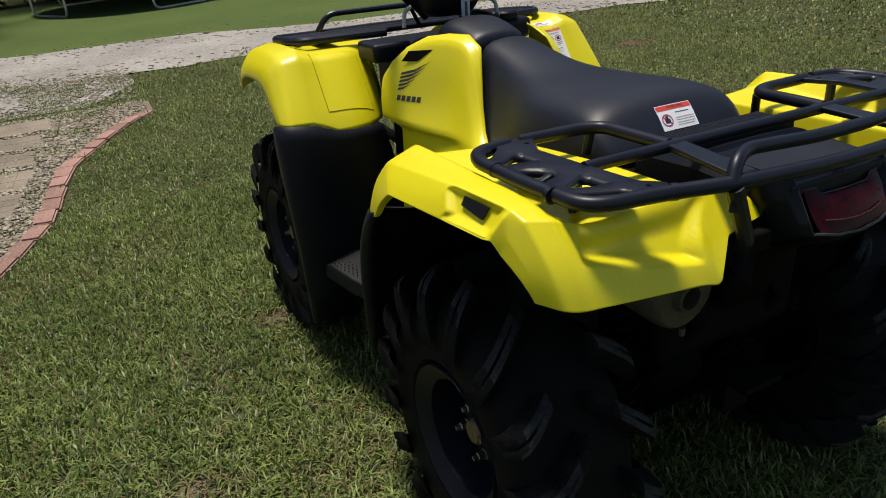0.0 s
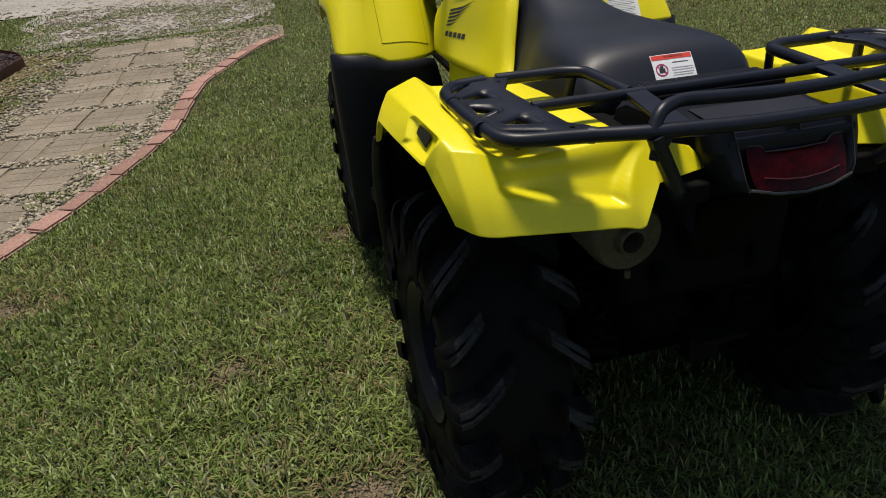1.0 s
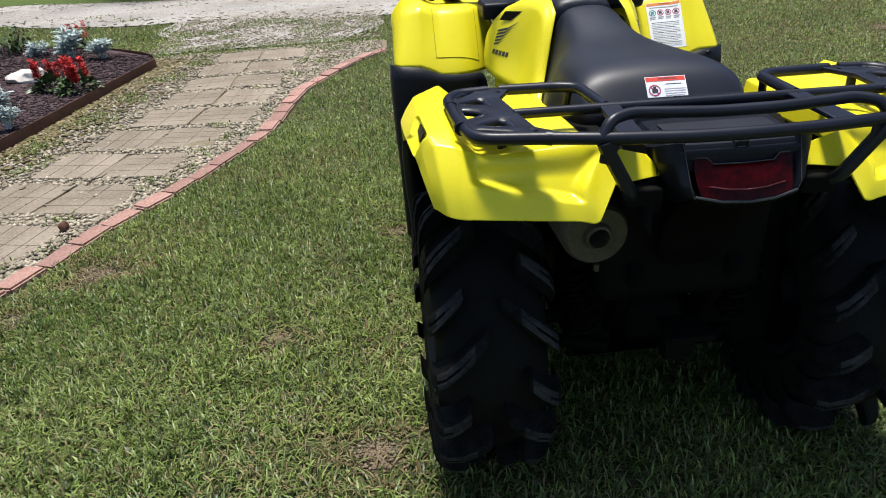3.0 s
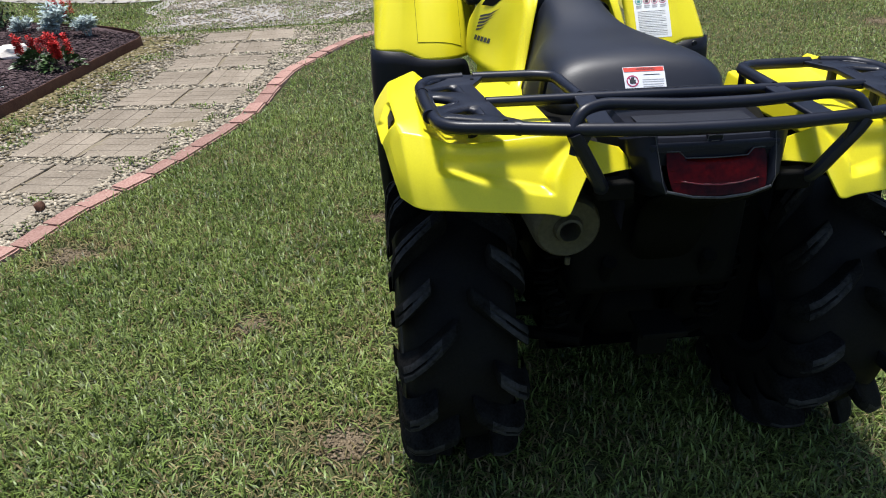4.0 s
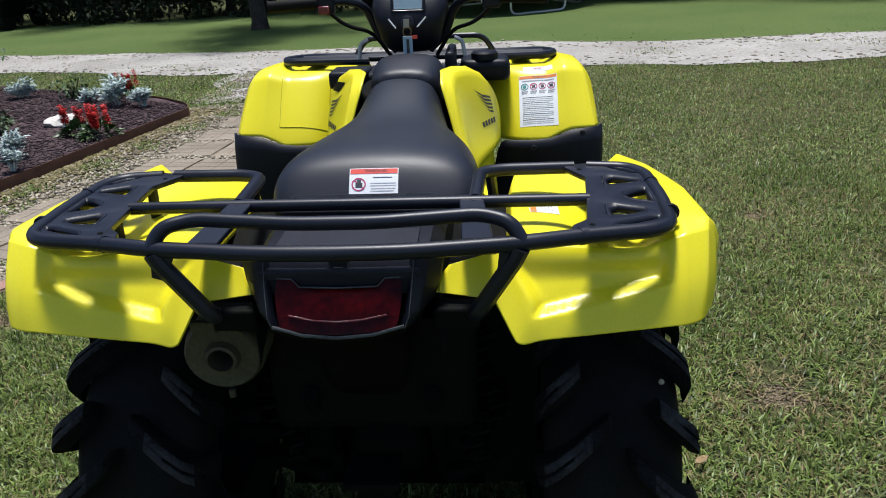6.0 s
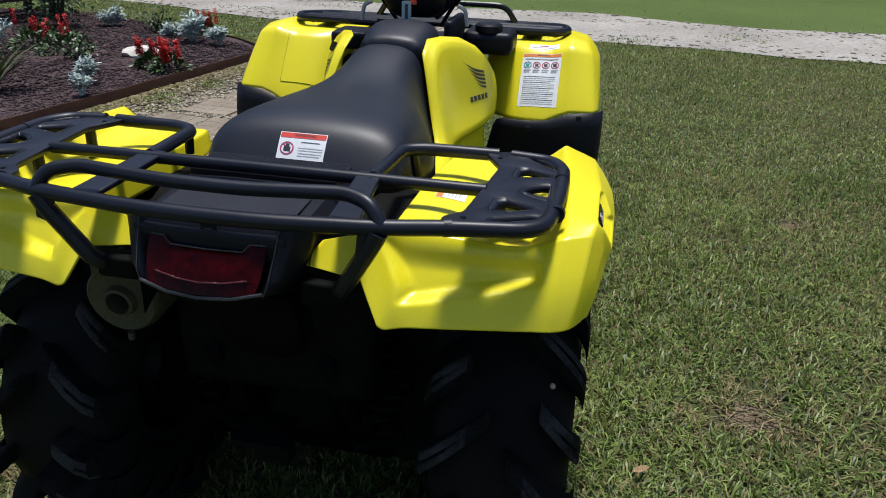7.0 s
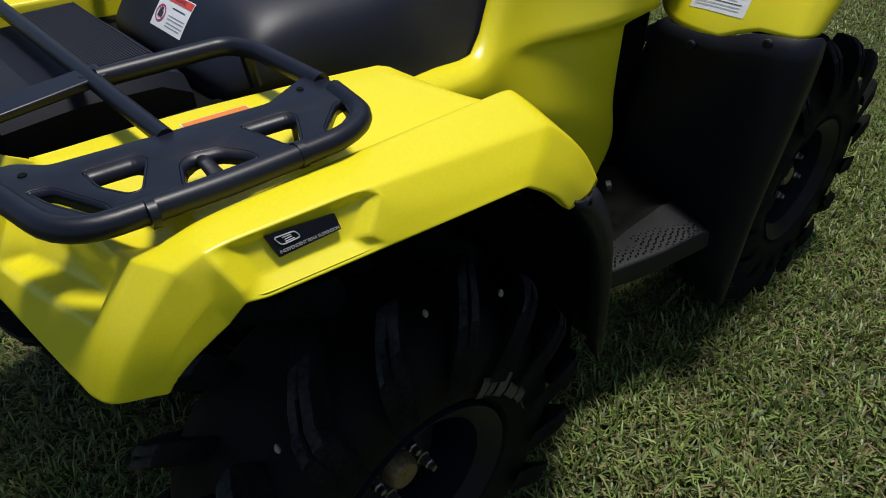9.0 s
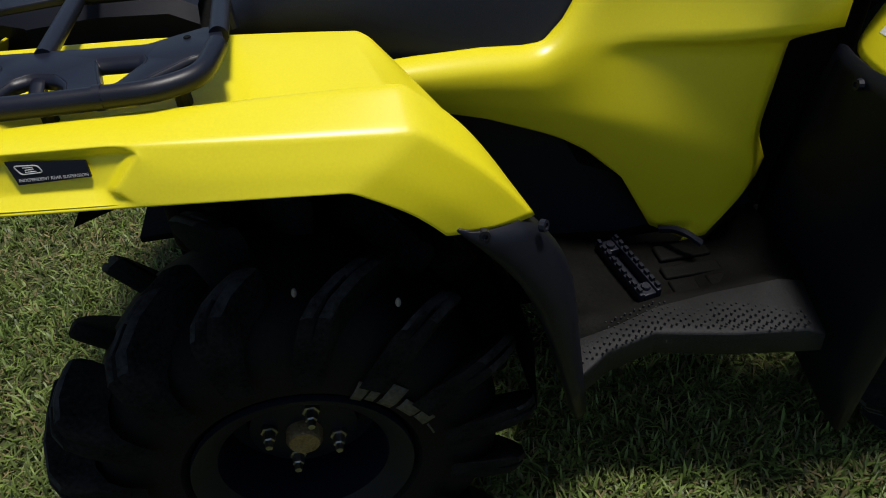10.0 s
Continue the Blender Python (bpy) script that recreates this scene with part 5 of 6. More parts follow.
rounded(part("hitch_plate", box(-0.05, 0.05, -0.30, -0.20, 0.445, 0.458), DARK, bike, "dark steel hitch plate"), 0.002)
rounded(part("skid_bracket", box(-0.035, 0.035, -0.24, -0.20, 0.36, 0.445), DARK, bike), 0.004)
muffler = part("muffler", lathe([(0.40, 0.050), (0.36, 0.068), (0.02, 0.068), (0.004, 0.064), (0.0, 0.060), (0.003, 0.046), (0.001, 0.034), (0.002, 0.030), (-0.010, 0.026), (-0.012, 0.021), (0.04, 0.019), (0.06, 0.0005)], 36, frame_of((-0.226, -0.292, 0.722), (-0.04, 1, 0.05), (1, 0, 0))), ALLOY, bike, "dull grey exhaust muffler end cap")
rounded(part("muffler_clamp", box(-0.268, -0.226, -0.300, -0.288, 0.770, 0.792), ALLOY, muffler), 0.003)
part("drain_bolt", tube([(-0.222, -0.285, 0.655), (-0.222, -0.285, 0.640)], 0.006, 8), ALLOY, muffler)

# ---- rear rack ----
rack = new("rear_rack")
rack.parent = bike
tagged(rack, "black tubular steel rear rack with side plates")
Z, R = 0.957, 0.0118
loop = [(0, -0.414, Z), (0.10, -0.412, Z), (0.262, -0.392, Z + 0.002), (0.345, -0.362, Z), (0.474, -0.338, Z), (0.487, -0.20, Z), (0.488, -0.060, Z), (0.466, -0.014, Z), (0.395, -0.002, Z)]
right = fillet(loop, 0.045, 6)
full = [Vector((-p.x, p.y, p.z)) for p in right[::-1]] + right[1:]
part("outer_tube", tube(full, R, 12), STEEL, rack)
part("cross_bar", tube([(-0.375, -0.196, Z), (0.375, -0.196, Z)], 0.0105, 12), STEEL, rack)
for side in (1, -1):
    for a, b in (((0.340, -0.364), (0.350, -0.360)), ((0.487, -0.118), (0.487, -0.110)), ((0.487, -0.262), (0.486, -0.270))):
        part("weld", tube([(side * a[0], a[1], Z), (side * b[0], b[1], Z)], 0.0132, 12), STEEL, rack)
hoop = fillet([(-0.262, -0.392, Z), (-0.245, -0.380, Z + 0.030), (-0.205, -0.362, Z + 0.036), (-0.06, -0.372, Z + 0.030), (0.06, -0.372, Z + 0.030), (0.205, -0.362, Z + 0.036), (0.245, -0.380, Z + 0.030), (0.262, -0.392, Z)], 0.03, 5)
part("upper_hoop", tube(hoop, 0.0108, 12), STEEL, rack)
for side in (1, -1):
    def s_(pts):
        return [(side * x, y, z) for x, y, z in pts]
    part("front_loop", tube(fillet(s_([(0.372, -0.002, Z), (0.240, -0.006, Z), (0.202, -0.026, Z), (0.194, -0.19, Z)]), 0.035, 6), R, 12), STEEL, rack)
    rounded(part("strap", grid([s_([(0.168, -0.18, Z + 0.008), (0.206, -0.18, Z + 0.008), (0.206, -0.18, Z - 0.004), (0.168, -0.18, Z - 0.004)]), s_([(0.178, -0.40, Z - 0.004), (0.226, -0.40, Z - 0.004), (0.226, -0.40, Z - 0.012), (0.178, -0.40, Z - 0.012)])], closed=True, caps=True), STEEL, rack, "flat steel strap"), 0.003)
    for y in (-0.205, -0.34):
        part("rivet", lathe([(0, 0.005), (0.003, 0.004), (0.003, 0.0004)], 8, frame_of((side * (0.192 + 0.02 * (y < -0.3)), y, Z + 0.004 - 0.008 * (y < -0.3)), (0, 0, 1), (1, 0, 0))), STEEL, rack)
    # side plate: an inner band with braces out to the tube, leaving four openings
    plate = new("side_plate")
    plate.parent = rack
    tagged(plate, "pressed steel side plate with triangular openings")

    OUT = [(0.352, -0.014), (0.368, 0.002), (0.405, 0.008), (0.440, 0.000), (0.470, -0.028), (0.487, -0.068), (0.487, -0.200), (0.480, -0.290), (0.462, -0.330), (0.410, -0.349), (0.330, -0.368), (0.334, -0.330), (0.358, -0.305), (0.370, -0.205), (0.383, -0.080), (0.372, -0.058)]
    # each opening: its rim in the plate and the foot of the lip pressed down from it
    HOLES = [([(0.390, -0.339), (0.397, -0.317), (0.455, -0.290), (0.469, -0.291), (0.460, -0.311), (0.422, -0.330)], [(0.393, -0.338), (0.400, -0.320), (0.455, -0.294), (0.468, -0.294), (0.459, -0.310), (0.422, -0.329)]),
             ([(0.389, -0.288), (0.393, -0.236), (0.406, -0.229), (0.455, -0.257), (0.453, -0.271), (0.425, -0.287)], [(0.412, -0.284), (0.416, -0.248), (0.428, -0.243), (0.450, -0.258), (0.449, -0.269), (0.428, -0.282)]),
             ([(0.472, -0.229), (0.434, -0.213), (0.424, -0.196), (0.432, -0.168), (0.455, -0.151), (0.474, -0.148)], [(0.471, -0.226), (0.448, -0.214), (0.440, -0.196), (0.446, -0.174), (0.459, -0.161), (0.473, -0.152)]),
             ([(0.407, -0.133), (0.411, -0.077), (0.426, -0.073), (0.473, -0.099), (0.471, -0.118)], [(0.428, -0.127), (0.433, -0.086), (0.446, -0.082), (0.470, -0.102), (0.468, -0.115)]),
             ([(0.425, -0.013), (0.428, -0.028), (0.466, -0.070), (0.479, -0.074), (0.479, -0.060), (0.457, -0.024)], [(0.427, -0.015), (0.430, -0.028), (0.467, -0.068), (0.478, -0.071), (0.478, -0.060), (0.457, -0.026)])]
    bm = bmesh.new()
    for ring in [OUT] + [rim for rim, foot in HOLES]:
        loop_v = [bm.verts.new((side * q.x, q.y, Z + 0.005)) for q in fillet([(*q, 0) for q in ring], 0.006, 2, True)]
        for v, w in zip(loop_v, loop_v[1:] + loop_v[:1]):
            bm.edges.new((v, w))
    bmesh.ops.triangle_fill(bm, edges=bm.edges[:], use_beauty=True)
    rounded(thick(part("pressed_plate", bm, STEEL, plate, "", 30), 0.010), 0.003, 2)
    # folded lips down round the openings and the post between them
    for rim, foot in HOLES:
        foot = [((a[0] + b[0]) / 2, (a[1] + b[1]) / 2) for a, b in zip(rim, foot)]
        upper, lower = ([(side * q.x, q.y) for q in fillet([(*q, 0) for q in ring], 0.006, 2, True)] for ring in (rim, foot))
        thick(part("opening_lip", grid([[(x, y, z) for x, y in pts + pts[:1]] for pts, z in ((upper, Z + 0.0045), (lower, Z - 0.009))]), STEEL, plate), 0.0025)
    thick(subdivided(part("post", grid([s_([(x, -0.188 - w, z - 0.003), (x, -0.188, z), (x, -0.188 + w, z - 0.003)]) for x, w, z in ((0.430, 0.009, Z + 0.004), (0.446, 0.007, Z - 0.001), (0.462, 0.010, Z - 0.006), (0.478, 0.016, Z - 0.004))]), STEEL, plate), 1), 0.006)
    for q in ((0.378, -0.036), (0.362, -0.33)):
        part("bolt", lathe([(0, 0.0045), (0.001, 0.004), (0.001, 0.0005)], 8, frame_of((side * q[0], q[1], Z + 0.0052), (0, 0, 1), (1, 0, 0))), DARK, plate)
    part("strut", tube(fillet(s_([(0.258, -0.394, Z - 0.004), (0.250, -0.393, Z - 0.022), (0.196, -0.376, 0.842), (0.184, -0.335, 0.822)]), 0.02, 5), 0.0135, 10), STEEL, rack, "rack strut to the frame")
    rounded(outline([(-0.016, 0.03), (0.02, 0.03), (-0.002, -0.012), (-0.02, -0.006)], STEEL, "gusset", rack, 0.006, frame_of((side * 0.245, -0.392, Z - 0.035), (1, 0, 0), (0, 0, 1))), 0.002)
    rounded(part("strut_bracket", box(min(side * 0.132, side * 0.200), max(side * 0.132, side * 0.200), -0.372, -0.335, 0.812, 0.848), DARK, rack, "dull black strut bracket"), 0.006)
    part("rack_foot", tube(s_([(0.22, -0.01, Z - 0.01), (0.225, -0.005, 0.905)]), 0.009, 8), STEEL, rack)
    for y in (-0.055, -0.207):
        part("rack_foot", tube(s_([(0.398, y, Z - 0.005), (0.400, y, 0.888)]), 0.010, 8), STEEL, rack)
    lug = [(side * (0.272 + 0.017 * math.cos(a)), -0.374 + 0.012 * math.sin(a), Z) for a in np.linspace(0, 2 * math.pi, 18, endpoint=False)]
    part("tie_eye", tube(lug, 0.0035, 6, cyclic=True), STEEL, rack, "small black tie-down eye")

# ---- front rack, handlebar and dash ----
frack = new("front_rack")
frack.parent = bike
tagged(frack, "black tubular front rack over the front fenders")
half = fillet([(0.0, 1.48, 0.990), (0.30, 1.47, 0.990), (0.40, 1.43, 0.996), (0.430, 1.32, 1.006), (0.436, 1.18, 1.018), (0.410, 1.115, 1.020), (0.15, 1.10, 1.020)], 0.05, 5)
part("outer_tube", tube([Vector((-p.x, p.y, p.z)) for p in half[::-1]] + half[1:], 0.0130, 10), STEEL, frack)
for y in (1.22, 1.34):
    part("cross_bar", tube([(-0.43, y, 1.020 - 0.08 * (y - 1.11)), (0.43, y, 1.020 - 0.08 * (y - 1.11))], 0.0105, 10), STEEL, frack)
part("front_hoop", tube(fillet([(-0.25, 1.47, 0.99), (-0.21, 1.46, 1.052), (0.21, 1.46, 1.052), (0.25, 1.47, 0.99)], 0.04, 5), 0.010, 10), STEEL, frack)
for side in (1, -1):
    rounded(part("side_plate", box(side * 0.33 - 0.03, side * 0.33 + 0.03, 1.11, 1.45, 1.008, 1.026, m=Matrix.Translation((0, 1.11, 1.02)) @ Matrix.Rotation(radians(-4.5), 4, "X") @ Matrix.Translation((0, -1.11, -1.02))), STEEL, frack), 0.004)
    part("rack_foot", tube([(side * 0.40, 1.2, 1.015), (side * 0.40, 1.2, 0.97)], 0.010, 8), STEEL, frack)
    part("rack_foot", tube([(side * 0.40, 1.40, 0.995), (side * 0.40, 1.40, 0.95)], 0.010, 8), STEEL, frack)
tray = rounded(part("dash_tray", box(0.140, 0.290, 0.955, 1.10, 0.965, 1.030), BLACK, bike, "black open tray beside the dash"), 0.02)
part("cap", lathe([(0, 0.040), (0.018, 0.040), (0.024, 0.034), (0.026, 0.0005)], 24, frame_of((0.214, 0.995, 1.028), (0, 0, 1), (1, 0, 0))), BLACK, tray, "round black filler cap")
rounded(part("front_cowl", box(-0.17, 0.17, 0.96, 1.16, 0.80, 1.000), BLACK, bike, "black cowl between the front fenders"), 0.03)
rounded(part("tray_wall", box(0.10, 0.128, 0.88, 1.10, 0.98, 1.066), BLACK, bike), 0.012)
rounded(part("cowl_wedge", box(-0.256, -0.135, 0.945, 1.08, 0.955, 1.008), BLACK, bike, "black wedge between the fender and the panel"), 0.012)
rows = []
for z, y, w, d in ((1.055, 0.96, 0.070, 0.060), (1.095, 0.945, 0.088, 0.075), (1.14, 0.935, 0.100, 0.085), (1.175, 0.940, 0.112, 0.080), (1.21, 0.955, 0.112, 0.070), (1.25, 0.975, 0.095, 0.050)):
    rows.append([(w * math.copysign(abs(math.cos(a)) ** 0.6, math.cos(a)), y + d * math.copysign(abs(math.sin(a)) ** 0.6, math.sin(a)) + 0.03, z) for a in np.linspace(0, 2 * math.pi, 20, endpoint=False)])
bar = new("handlebar")
bar.parent = bike
tagged(bar, "black handlebar with a dash pod and controls")
pod = subdivided(part("dash_pod", grid(rows, closed=True, caps=True), BLACK, bar, "black dash pod"), 1)
for side in (1, -1):
    part("pod_arm", tube(fillet([(side * 0.05, 1.02, 1.06), (side * 0.10, 1.0, 1.11), (side * 0.13, 0.985, 1.19), (side * 0.17, 0.955, 1.212), (side * 0.22, 0.93, 1.215)], 0.03), 0.013, 10), STEEL, bar)
    part("grip", tube([(side * 0.262, 0.903, 1.212), (side * 0.384, 0.865, 1.208), (side * 0.391, 0.863, 1.208)], 0, 14, radii=[0.0165, 0.0165, 0.019]), RUBBER, bar, "black rubber grip")
    part("bar_tube", tube([(side * 0.18, 0.945, 1.215), (side * 0.28, 0.897, 1.212)], 0.012, 10), STEEL, bar)
    rounded(part("control_box", box(side * 0.236 - 0.026, side * 0.236 + 0.026, 0.895, 0.940, 1.182, 1.236), BLACK, bar), 0.008)
    part("brake_lever", tube(fillet([(side * 0.22, 0.91, 1.222), (side * 0.27, 0.942, 1.212), (side * 0.37, 0.895, 1.206)], 0.03), 0.006, 8), STEEL, bar)
    part("cable", tube(fillet([(side * 0.25, 0.93, 1.20), (side * 0.19, 0.96, 1.14), (side * 0.12, 1.0, 1.12), (side * 0.07, 1.03, 1.04)], 0.05, 6), 0.006, 8), RUBBER, bar, "black control cable")
rounded(part("switch", box(-0.254, -0.222, 0.886, 0.899, 1.180, 1.204), LAMPRED, bar, "red switch"), 0.004)
m = frame_of((0, 0.9085, 1.205), (1, 0, 0), (0, 0.30, 1))
part("display", box(-0.040, 0.040, -0.020, 0.022, 0, 0.006, m=m), SCREEN, bar, "pale grey-blue display")
part("display_rim", tube(fillet([m @ Vector(p) for p in ((-0.046, -0.025, 0.003), (0.046, -0.025, 0.003), (0.046, 0.028, 0.003), (-0.046, 0.028, 0.003))], 0.006, 3, True), 0.004, 8, cyclic=True), STEEL, bar, "dark rim round the display")
for a, b in (((-0.055, 0.880, 1.163), (-0.035, 0.8775, 1.137)), ((0.026, 0.8775, 1.139), (0.051, 0.880, 1.166))):
    part("light_strip", tube([a, b], 0.0024, 6), WHITE, bar, "pale strip on the dash pod")
for side in (1, -1):
    part("side_strip", tube(fillet([(side * 0.128, 0.955, 1.100), (side * 0.150, 0.95, 1.090), (side * 0.157, 0.945, 1.045)], 0.02, 4), 0.006, 8), GREY, bar, "pale grey strip beside the dash pod")
part("key_switch", lathe([(0, 0.020), (0.012, 0.019), (0.015, 0.014), (0.015, 0.0005)], 18, frame_of((-0.002, 0.893, 1.150), (0, -1, 0.2), (1, 0, 0))), STEEL, bar, "ignition lock")
key = new("ignition_key")
tagged(key, "key with a pale printed tag hanging from the ignition", "key")
key.matrix_world = bike.matrix_world.copy()
part("key_blade", box(-0.010, 0.006, -0.004, 0.004, -0.012, 0.012, m=Matrix.Translation((-0.002, 0.868, 1.150))), METAL, key)
part("key_ring", tube([(-0.002 + 0.012 * math.cos(a), 0.862, 1.128 + 0.012 * math.sin(a)) for a in np.linspace(0, 2 * math.pi, 16, endpoint=False)], 0.0014, 6, cyclic=True), BRASS, key)
rounded(part("tag", box(-0.015, 0.012, 0.856, 0.859, 1.052, 1.116), SCREEN, key, "pale blue printed tag"), 0.002)
part("tag_print", box(-0.005, 0.003, 0.8548, 0.8556, 1.060, 1.108), INK, key)
part("tag_clip", box(0.010, 0.026, 0.857, 0.862, 1.108, 1.118), RED, key)

# dark blocks on the foot boards, painting the shade inside their openings
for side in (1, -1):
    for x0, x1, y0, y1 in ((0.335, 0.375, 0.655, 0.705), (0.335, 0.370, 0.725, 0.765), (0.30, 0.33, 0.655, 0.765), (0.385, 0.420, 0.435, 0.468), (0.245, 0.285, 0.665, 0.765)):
        rounded(part("board_opening", box(min(side * x0, side * x1), max(side * x0, side * x1), y0, y1, 0.4105, 0.4185), DARK, bike, "dark block for the shade in a foot board opening"), 0.004)
part("skid_plate", grid([[(-0.2, y, 0.30 - 0.03 * math.sin((y + 0.1) * 2)), (0.2, y, 0.30 - 0.03 * math.sin((y + 0.1) * 2))] for y in (-0.1, 0.2, 0.6, 1.0, 1.4)]), DARK, bike, "dark skid plate")

# the body in its true proportions over the wheels: wider and a little taller
BODY = Matrix.Translation((0, 0, -0.0376)) @ Matrix.Diagonal((1.0635, 1.002, 1.042, 1.0))
shaped = set()
for ob in bike.children_recursive:
    if ob.type == "MESH" and ob.parent not in WHEELS and ob.data not in shaped:
        ob.data.transform(BODY)
        shaped.add(ob.data)
for ob in key.children:
    ob.data.transform(BODY)

# ---- pavers, edging bricks ----
def paver_mesh():
    """A square slab scored into eight brick shapes."""
    bm = bmesh.new()
    box(-0.2, 0.2, -0.2, 0.2, 0, 0.0376, bm)
    for i in range(2):
        for j in range(4):
            x0, y0 = -0.2 + 0.2 * i, -0.2 + 0.1 * j
            box(x0 + 0.0022, x0 + 0.1978, y0 + 0.0022, y0 + 0.0978, 0.030, 0.040, bm)
    me = bpy.data.meshes.new("paver")
    bm.to_mesh(me)
    bm.free()
    me.materials.append(PAVER)
    return me


def brick_mesh():
    bm = box(-0.102, 0.102, -0.054, 0.054, -0.02, 0.042)
    bmesh.ops.bevel(bm, geom=list(bm.edges), offset=0.009, segments=2, affect="EDGES")
    me = bpy.data.meshes.new("brick")
    bm.to_mesh(me)
    bm.free()
    me.materials.append(BRICK)
    return me


slab, brick = paver_mesh(), brick_mesh()
rnd = random.Random(5)
for x, y, turn in ROWS_OF:
    for k in (-0.5, 0.5):
        c, s = math.cos(radians(turn)), math.sin(radians(turn))
        ob = new("paver", slab)
        ob.parent = pavement
        ob.matrix_world = pose(x + 0.425 * k * c, y + 0.425 * k * s + rnd.uniform(-0.015, 0.015), -0.026 + rnd.uniform(-0.003, 0.003), rnd.uniform(-0.8, 0.8), rnd.uniform(-0.8, 0.8), turn + rnd.uniform(-2, 2) + 90 * rnd.choice((0, 1)))
line = fillet([(x, y, 0) for x, y in EDGE], 0.22, 4)
step, need = 0.0, 0.0
for a, b in zip(line, line[1:]):
    d = b - a
    while need <= step + d.length:
        p = a + d * ((need - step) / d.length)
        ob = new("brick", brick)
        ob.parent = pavement
        ob.matrix_world = pose(p.x + rnd.uniform(-0.008, 0.008), p.y, rnd.uniform(-0.026, -0.014), rnd.uniform(-3, 3), rnd.uniform(-2, 2), math.degrees(math.atan2(d.y, d.x)) + rnd.uniform(-2.5, 2.5))
        need += 0.207
    step += d.length


# ---- plants ----
def leaf_mesh(places, ways, lengths, widths, droop=0.25):
    """Pointed leaves, each of four faces, folded along the middle."""
    p, w = np.array(places, float), np.array(ways, float)
    w /= np.linalg.norm(w, axis=1)[:, None]
    up = np.tile((0.0, 0.0, 1.0), (len(p), 1)) + rng.normal(0, 0.35, p.shape)
    s = np.cross(w, up)
    s /= np.linalg.norm(s, axis=1)[:, None] + 1e-9
    nrm = np.cross(s, w)
    l, h = np.array(lengths)[:, None], np.array(widths)[:, None]
    mid = p + w * l * 0.5
    tip = p + w * l - np.array([[0, 0, 1]]) * l * droop
    v = np.stack([p, mid + s * h / 2 + nrm * h * 0.12, mid - nrm * h * 0.05, mid - s * h / 2 + nrm * h * 0.12, tip], 1).reshape(-1, 3)
    k = 5 * np.arange(len(p))[:, None]
    f = np.concatenate([k + np.array([q]) for q in ((0, 1, 2), (0, 2, 3), (1, 4, 2), (2, 4, 3))])
    return v, f


def leaves(name, parent, mat, *args, label="", **kw):
    v, f = leaf_mesh(*args, **kw)
    ob = arrays(name, v, f, mat, label, "", "", parent)
    return ob


def dome(n, r, h, rs):
    a, u = rs.uniform(0, 2 * np.pi, n), rs.uniform(0, 1, n) ** 0.6
    return np.stack([np.cos(a) * r * u, np.sin(a) * r * u, h * (1 - u ** 2) * rs.uniform(0.4, 1, n)], 1), np.stack([np.cos(a) * u, np.sin(a) * u, 1.2 - u], 1)


def dusty_miller(x, y, size, seed, label):
    rs = np.random.default_rng(seed)
    root = new("dusty_miller")
    root.location = (x, y, bed_z(x, y) - 0.03)
    tagged(root, label, "plant", "silver plants in the bed")
    stems = []
    for k in range(9):
        a, r = rs.uniform(0, 6.28), rs.uniform(0.1, 0.75) * size
        top = Vector((math.cos(a) * r, math.sin(a) * r, size * rs.uniform(0.6, 1.2)))
        stems.append(top)
        part("stem", tube([(top.x * 0.2, top.y * 0.2, 0), top * 0.6, top], 0.004, 5), SILVER, root)
    p, w, l = [], [], []
    for top in stems:
        for k in range(34):
            d = Vector(rs.normal(0, 1, 3))
            d.z = abs(d.z) * 0.6 + 0.15
            u = rs.uniform(0.45, 1.0)
            base = top * u
            p.append(base)
            w.append(d)
            l.append(size * rs.uniform(0.25, 0.5))
    leaves("foliage", root, SILVER, p, w, l, np.array(l) * 0.26, label="silvery grey cut leaves", droop=0.15)
    q, w2, l2 = [], [], []
    for b, d, ll in zip(p, w, l):
        d = Vector(d).normalized()
        for t in (0.4, 0.7):
            for sgn in (-1, 1):
                side = d.cross(Vector((0, 0, 1))).normalized() * sgn
                q.append(Vector(b) + d * ll * t)
                w2.append(side + d * 0.7)
                l2.append(ll * 0.3)
    leaves("leaf_lobe", root, SILVER, q, w2, l2, np.array(l2) * 0.35)
    return root


def salvia(x, y, n, size, seed, label, green=1.0):
    rs = np.random.default_rng(seed)
    root = new("red_salvia")
    root.location = (x, y, bed_z(x, y) - 0.03)
    tagged(root, label, "flower", "red flowers in the bed")
    p, w = dome(int(150 * green), size * 0.9, size * 0.75, rs)
    leaves("foliage", root, LEAF, p, w, rs.uniform(0.05, 0.09, len(p)), rs.uniform(0.025, 0.045, len(p)), label="dark green leaves")
    for k in range(n):
        a, r = rs.uniform(0, 6.28), rs.uniform(0, 0.8) * size
        base = Vector((math.cos(a) * r, math.sin(a) * r, size * rs.uniform(0.45, 0.75)))
        hgt = rs.uniform(0.10, 0.17)
        pts, ways = [], []
        for j in range(46):
            u = j / 46
            b = a + j * 2.4
            rad = 0.018 * (1 - 0.6 * u)
            pts.append(base + Vector((math.cos(b) * rad * 0.4, math.sin(b) * rad * 0.4, hgt * u)))
            ways.append((math.cos(b), math.sin(b), 0.9))
        leaves("flower_spike", root, PETAL, pts, ways, np.full(46, 0.034), np.full(46, 0.017), label="red flower spike")
    return root


